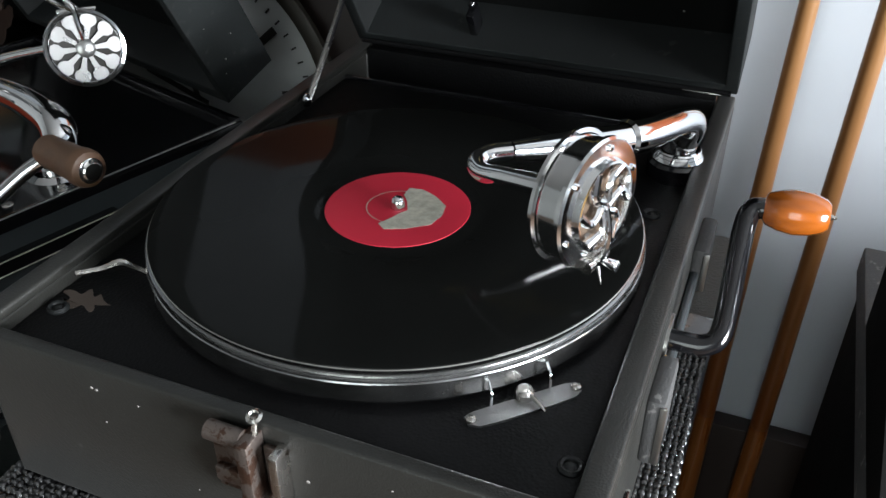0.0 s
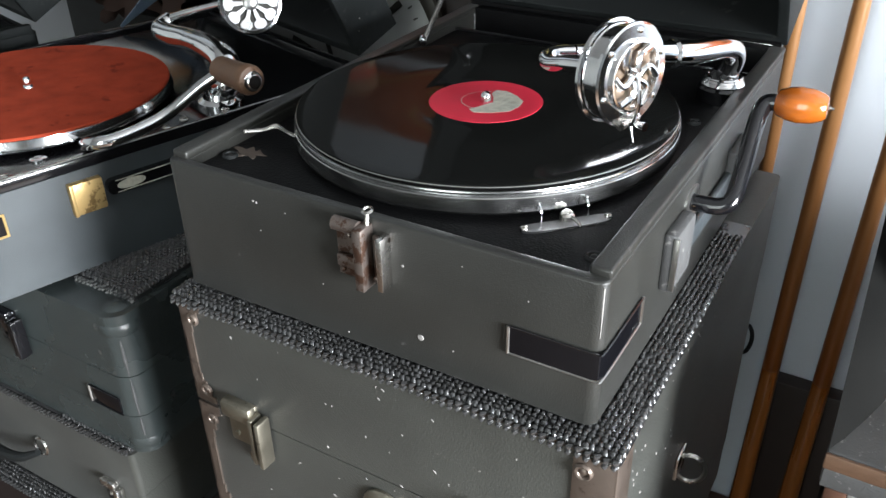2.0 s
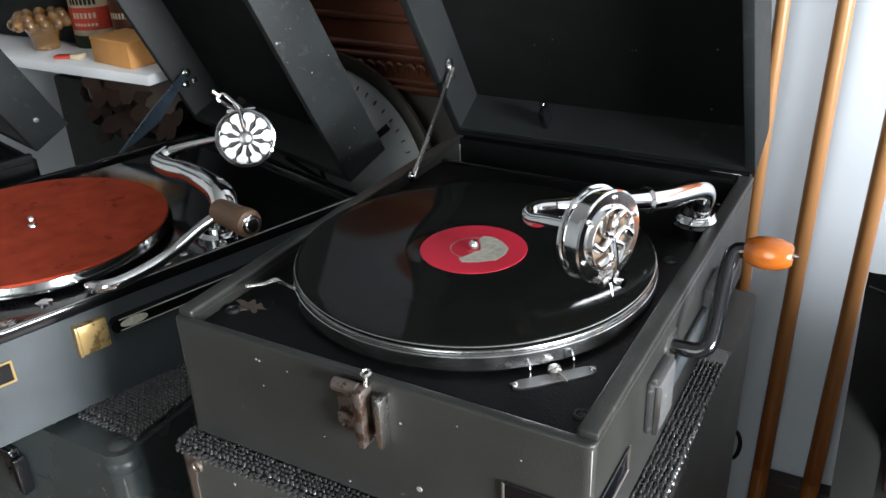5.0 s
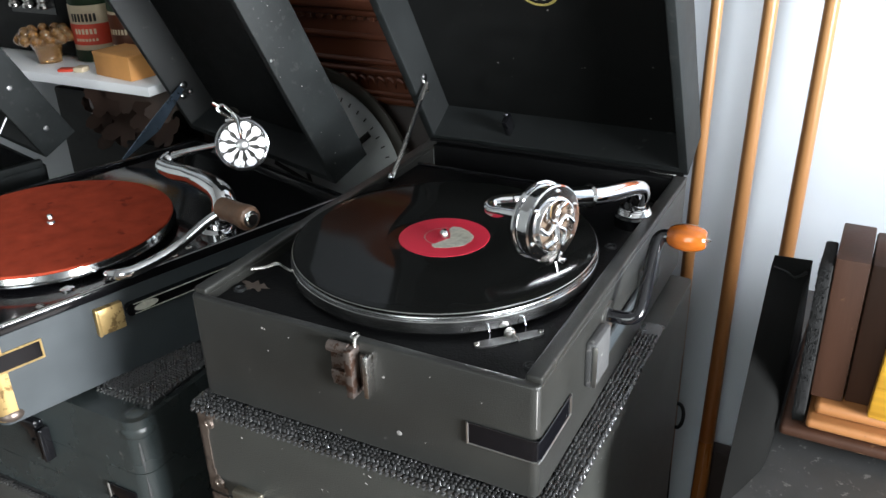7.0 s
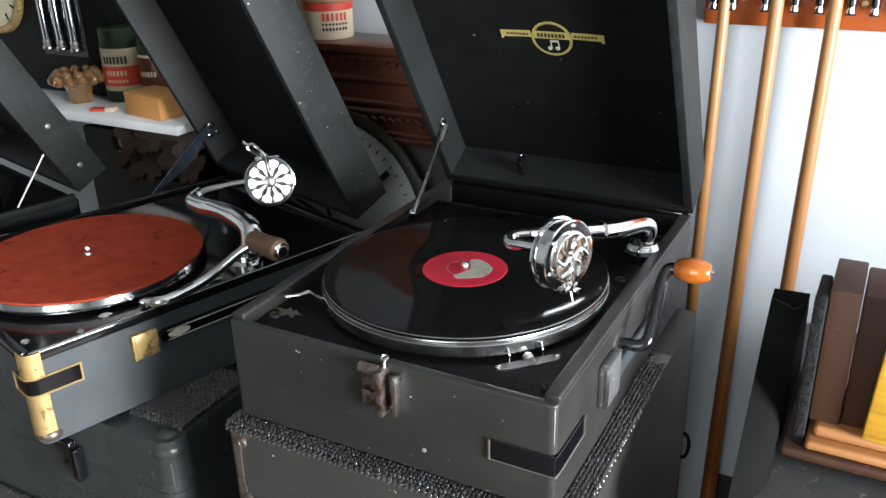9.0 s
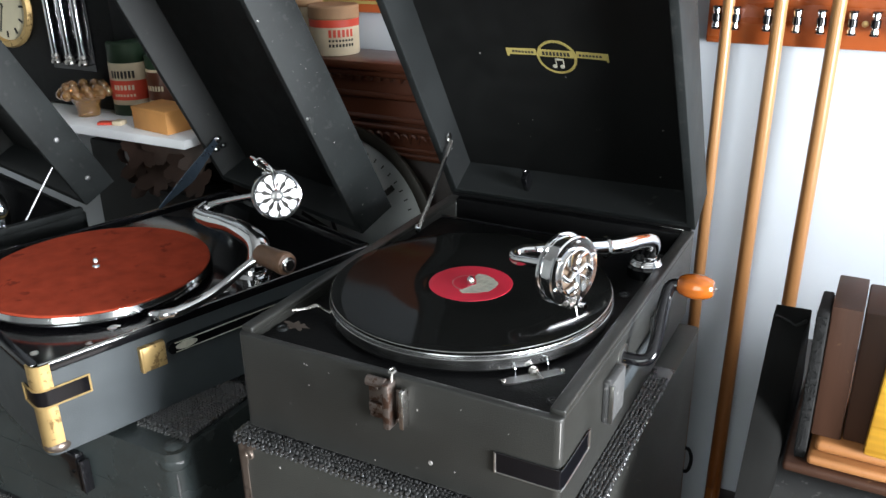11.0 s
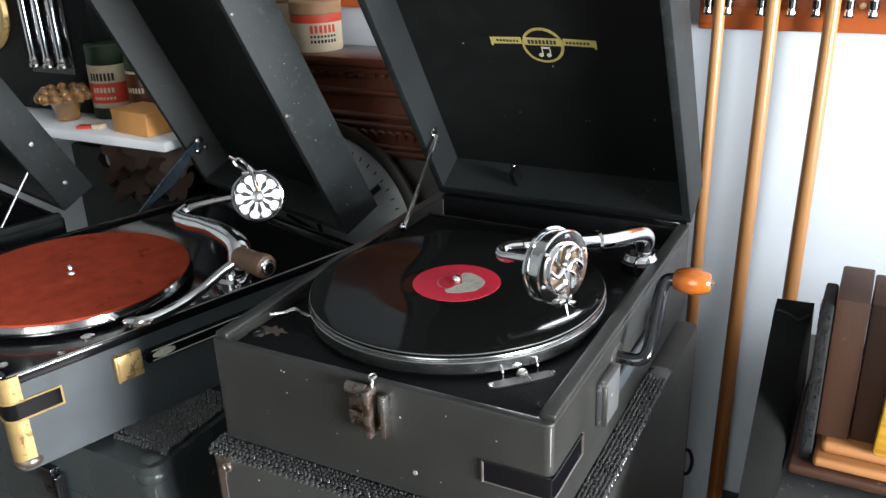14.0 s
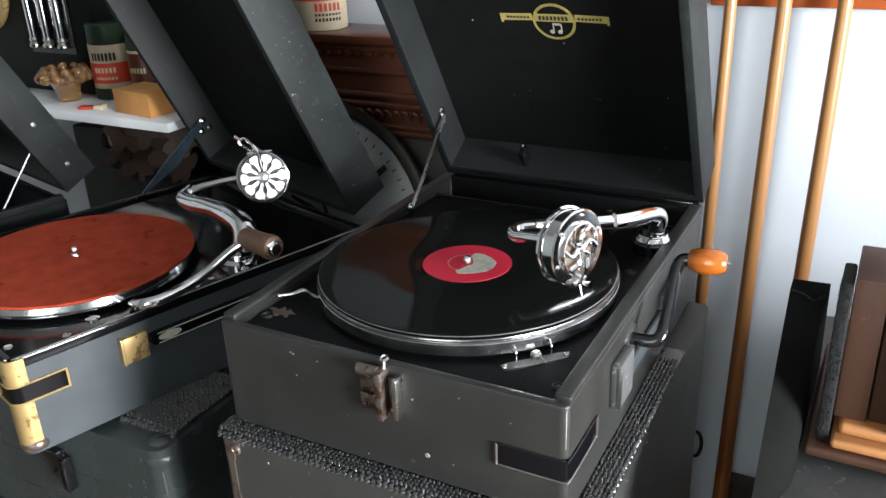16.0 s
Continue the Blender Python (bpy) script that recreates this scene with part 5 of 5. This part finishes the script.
c3 = can("tin_can", pose(-0.403, 0.530, 0.5555 + TOPM + 0.0005), 0.034, 0.048, "white and red tin can with brown paper cap", (0.035, 0.048, 0.066, PAPERCAP), ((REDINK, 0.038, 0.048, 0.0006),))
print_bars(c3, 0.034, ((0.025, 0.035, 6, 8),), REDINK, 50)
print_bars(c3, 0.034, ((0.012, 0.016, 8, 6), (0.019, 0.022, 8, 6)), BLACKINK, 50)
c4 = can("tin_can", pose(-0.464, 0.548, 0.5555 + TOPM + 0.0005), 0.024, 0.060, "small pale tin with brown paper cap", (0.025, 0.060, 0.072, PAPERCAP), ())
fr = thing("picture_rail", pose(-0.42, 0.577, 1.180), "red-brown wooden rail with a gilt line on the wall", "rail")
part("rail_board", soften(box(-0.35, -0.016, 0, 0.42, 0.0, 0.085), 0.002), REDWOOD, fr)
part("gilt_line", box(-0.35, -0.0175, 0.012, 0.42, -0.0155, 0.016), GOLDINK, fr)
part("wall_knob", turned([(0.004, 0), (0.005, 0.006), (0.008, 0.010), (0.006, 0.014), (0, 0.015)], pose(0.053, -0.001, -0.073, 90, 0, 0), 16), ENAMEL, fr)
# round clock leaning behind the machines
rk = thing("round_clock", pose(-0.375, 0.468, 0.881, 86, 0, 0), "large round clock with pale dial and dark gilt rim", "clock")
CR = 0.162
part("clock_back", turned([(0, -0.02), (CR - 0.03, -0.02), (CR - 0.01, -0.010), (CR - 0.01, 0), (0, 0)], None, 72), BRONZE, rk)
part("stand", soften(box(-0.09, -0.3256, -0.022, 0.07, -0.142, 0.012), 0.002), NEARBLACK, rk, "dark stand under the clock")
dl2 = part("dial", turned([(CR - 0.014, 0.0002), (CR - 0.022, 0.003), (0, 0.004)], None, 72), GREYDIAL, rk, "pale grey clock dial")
part("bezel", turned([(CR - 0.016, 0.000), (CR - 0.014, 0.004), (CR - 0.009, 0.005), (CR, 0.002), (CR, -0.004), (CR - 0.008, -0.008)], None, 96), BRONZE, rk)
for k in range(12):
    part("hour_mark", box(-0.004, CR - 0.060, 0.0042, 0.004, CR - 0.036, 0.0049), BLACKINK, dl2, "", Matrix.Rotation(2 * math.pi * (k + 0.35) / 12, 4, "Z"))
for k in range(60):
    part("minute_mark", box(-0.0008, CR - 0.032, 0.0034, 0.0008, CR - 0.026, 0.0042), BLACKINK, dl2, "", Matrix.Rotation(2 * math.pi * k / 60, 4, "Z"))
for a, l in ((70, 0.065), (20, 0.095)):
    part("clock_hand", box(-0.003, -0.012, 0.0052, 0.003, l, 0.0058), BLACKINK, dl2, "", Matrix.Rotation(radians(a), 4, "Z"))

# ---- cue rack on the wall ----
rk_ = thing("cue_rack", pose(0.30, 0.577, 1.167), "red mahogany cue rack board with chrome roller clips", "rack")
part("rack_board", soften(box(-0.20, -0.020, 0.0, 0.62, 0.0, 0.115), 0.002), REDWOOD, rk_)
CUEX = (0.1240, 0.1830, 0.2375, 0.2900)
SPOOL = Matrix.Diagonal((0.84, 0.84, 0.54, 1))
for k, x in enumerate(CUEX):
    for side in (-1, 1):
        m = pose(x - 0.30 + side * (0.0103 if k == 0 else 0.0152), -0.040, 0.031) @ SPOOL
        clip = part("clip_roller", turned([(0.0040, -0.0205), (0.0056, -0.0190), (0.0056, -0.0120), (0.0042, -0.0112), (0.0042, 0.0112), (0.0056, 0.0120), (0.0056, 0.0190), (0.0040, 0.0205)], m, 16), CHROME, rk_, "chrome clip roller")
        part("roller_rubber", turned([(0.0043, -0.0085), (0.0058, -0.0070), (0.0058, 0.0070), (0.0043, 0.0085)], m, 16), ENAMEL, clip)
        for z in (-0.0235, 0.0200):
            part("roller_cap", turned([(0.0050, 0), (0.0064, 0.0012), (0.0050, 0.0034), (0, 0.0038)], m @ pose(0, 0, z), 14), ENAMEL, clip)
        part("clip_arm", soften(box(-0.001, 0.003, -0.0165, 0.001, 0.0198, 0.0165), 0.0003), CHROME, rk_, "", m)
part("rack_screw", screw_head(0.0035), BRASS, rk_, "", pose(-0.036, -0.0202, 0.028, 90, 0, 0))
part("butt_board", soften(box(-0.20, -0.075, -0.872, 0.62, 0.0, -0.848), 0.003), DARKWOOD, rk_)
for k, (x0, x1) in enumerate(((0.1235, 0.1262), (0.1725, 0.1800), (0.2280, 0.2375))):
    base = 0.3195
    m = pose(x0 - 0.0008 - 0.277 * (x1 - x0), 0.5365, base, 0, math.degrees(math.atan2(x1 - x0, 0.65)), 0)
    cue = thing("pool_cue", m, ("thin pale maple cue" if k == 0 else "maple pool cue with stained brown butt") + " upright in the wall rack", "cue", "cues in the rack")
    g = 0.86 if k == 0 else 1.0
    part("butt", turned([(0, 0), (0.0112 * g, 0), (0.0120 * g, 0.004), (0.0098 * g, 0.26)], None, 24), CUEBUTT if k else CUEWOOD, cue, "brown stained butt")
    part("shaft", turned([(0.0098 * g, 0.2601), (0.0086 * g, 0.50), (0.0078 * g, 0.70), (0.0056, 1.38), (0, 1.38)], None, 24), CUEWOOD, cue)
    part("ferrule", turned([(0.0056, 1.3801), (0.0055, 1.40), (0.0045, 1.406), (0, 1.407)], None, 16), CREAM, cue)

# ---- low cabinet beside the pile, with a wooden phonograph on it ----
lc = thing("low_cabinet", pose(0, 0, 0), "black low cabinet with dusty top and worn brown edge", "cabinet")
# the unseen length to the right is added to block window light
part("carcass", soften(box(0.256, 0.060, 0.0, 1.56, 0.395, 0.872), 0.002), BAGCLOTH, lc)
part("top", soften(box(0.251, 0.056, 0.8722, 1.57, 0.40, 0.8955), 0.002), DUSTY, lc, "dusty black top")
part("worn_edge", soften(box(0.2505, 0.0535, 0.8850, 1.57, 0.0562, 0.8950), 0.0012), KNOBDARK, lc, "worn brown front edge")
part("edge_band", soften(box(0.2515, 0.0545, 0.8722, 1.57, 0.0562, 0.8848), 0.0008), DUSTY, lc)
part("corner_stile", soften(box(0.2545, 0.0548, 0.0, 0.2655, 0.0598, 0.8718), 0.001), DARKWOOD, lc, "dark brown corner strip")
part("front_panel", soften(box(0.2658, 0.0560, 0.0, 1.55, 0.0599, 0.8715), 0.001), GREYPANEL, lc, "dusty grey front panel")
# curved black cheek that rises along the cabinet's end
ch = thing("curved_end_panel", pose(0, 0, 0.8957), "black curved end panel standing on the low cabinet", "panel")
bm = bmesh.new()
n, rows = 16, []
for j in range(n + 1):
    v = j / n
    low = [(0.2515, 0.0575), (0.257, 0.069), (0.2655, 0.093), (0.2715, 0.112), (0.2728, 0.130), (0.2728, 0.20), (0.2728, 0.30), (0.2515, 0.30)]
    top = [(0.2440, 0.246), (0.249, 0.250), (0.256, 0.251), (0.263, 0.2495), (0.2700, 0.2505), (0.2728, 0.2530), (0.2728, 0.2640), (0.2440, 0.2620)]
    bow = [1.05, 1.1, 1.2, 1.25, 1.25, 1.25, 1.15, 1.05]
    dips = [0.0, -0.001, -0.005, -0.007, -0.004, 0.004, 0.004, 0.004]
    rows.append([bm.verts.new((a[0] + (b_[0] - a[0]) * v, a[1] + (b_[1] - a[1]) * v**e, 0.091 * v + d * v * v)) for a, b_, d, e in zip(low, top, dips, bow)])
for a, b_ in zip(rows, rows[1:]):
    for k in range(8):
        bm.faces.new((a[k], a[(k + 1) % 8], b_[(k + 1) % 8], b_[k]))
bm.faces.new(rows[0][::-1])
bm.faces.new(rows[-1])
part("panel_shell", bm, MATTGREY, ch)
part("top_lip", add_tube(bmesh.new(), [(0.2455, 0.2475, 0.0910), (0.256, 0.2515, 0.0865), (0.263, 0.2500, 0.0840), (0.271, 0.2515, 0.0900)], 0.0014, 8, 4), LIDIN, ch)
# dark tall plank behind, next to the wall
ph = thing("wooden_phonograph", pose(0.2755, 0.141, 0.8957), "wooden phonograph cabinet with oak panel on a moulded base", "phonograph")
for x in (0.03, 0.40):
    for y in (0.03, 0.14):
        part("foot", rod((x, y, 0), (x, y, 0.0105), 0.012, 0.012, 16), DARKWOOD, ph)
# unseen width to the right is stretched to shade the wall and pile
part("base_lip", soften(box(0.0, 0.0, 0.010, 0.43, 0.17, 0.0185), 0.003, 40, 3), DARKWOOD, ph)
part("base_moulding", soften(box(0.0165, 0.004, 0.0186, 0.425, 0.165, 0.0265), 0.003, 40, 3), BASEWOOD, ph, "red-brown moulded base")
part("base_step", soften(box(0.0200, 0.012, 0.0266, 0.42, 0.16, 0.0365), 0.004, 40, 3), BASEWOOD, ph)
part("bristle_strip", soften(box(0.0065, 0.010, 0.0186, 0.0150, 0.060, 0.143), 0.002), VELVET, ph, "black bristly strip")
bm = bmesh.new()
random.seed(4)
for k in range(420):
    x, y = random.choice(((random.uniform(0.0065, 0.0150), 0.010), (0.0065, random.uniform(0.010, 0.03))))
    z = random.uniform(0.019, 0.143)
    add_rod(bm, (x, y, z), (x + random.uniform(-0.0006, 0.0005), y - random.uniform(0.0002, 0.0006), z + random.uniform(-0.002, 0.002)), 0.0005, 0.0002, 3)
tagged(part("bristles", bm, VELVET, ph), "black bristles", "", "", "stuff")
part("corner_post", soften(box(0.0156, 0.020, 0.0366, 0.0372, 0.085, 0.148), 0.0014, 40, 2), DARKWOOD, ph, "dark brown corner post")
part("side_board", soften(box(0.0380, 0.0225, 0.0366, 0.415, 0.080, 0.147), 0.002), DARKWOOD, ph)
part("oak_panel", soften(box(0.0, -0.006, 0.0, 0.135, 0.006, 0.20), 0.002), OAK, ph, "golden oak panel", pose(0.0535, 0.014, 0.0370, 0, 3, 0))

# dark board standing on the floor against the wall behind the cues
bd = thing("upright_board", pose(0.172, 0.5545, 0.0), "dark brown wooden board standing against the wall", "board")
part("board_face", soften(box(0.0, 0.0, 0.0, 0.60, 0.0228, 0.549), 0.002), NEARBLACK, bd)

# limp black bag behind the stacked case
bag = thing("cloth_bag", pose(0.042, 0.446, 0.0), "limp black cloth bag with a thin strap behind the case", "bag")
random.seed(12)
bm = bmesh.new()
rings = []
for j in range(25):
    v = j / 24
    z = 0.83 * v
    wide = 0.110 - 0.018 * v + 0.006 * math.sin(9 * v + 1) + random.uniform(-0.003, 0.003)
    deep = 0.052 - 0.022 * v**2 + random.uniform(-0.003, 0.003)
    ring = []
    for k in range(24):
        a = 2 * math.pi * k / 24
        fold = 1 + 0.05 * math.sin(5 * a + 6 * v) + random.uniform(-0.015, 0.015)
        ring.append(bm.verts.new((wide * fold * abs(math.cos(a)) ** 0.7 * (1 if math.cos(a) >= 0 else -1), deep * fold * abs(math.sin(a)) ** 0.7 * (1 if math.sin(a) >= 0 else -1), z)))
    rings.append(ring)
for a, b_ in zip(rings, rings[1:]):
    for k in range(24):
        bm.faces.new((a[k], a[(k + 1) % 24], b_[(k + 1) % 24], b_[k]))
bm.faces.new(rings[0][::-1])
bm.faces.new(rings[-1])
part("bag_body", bm, BAGCLOTH, bag)
part("strap", add_tube(bmesh.new(), [(0.082, -0.034, 0.80), (0.104, -0.044, 0.70), (0.113, -0.050, 0.58), (0.103, -0.054, 0.45), (0.09, -0.052, 0.34)], 0.0026, 8, 6), BAGCLOTH, bag)
part("strap_loop", add_tube(bmesh.new(), [(0.096, -0.020, 0.70), (0.112, -0.022, 0.705), (0.117, -0.022, 0.69), (0.112, -0.022, 0.672), (0.096, -0.020, 0.675)], 0.0022, 8, 5), BAGCLOTH, bag)
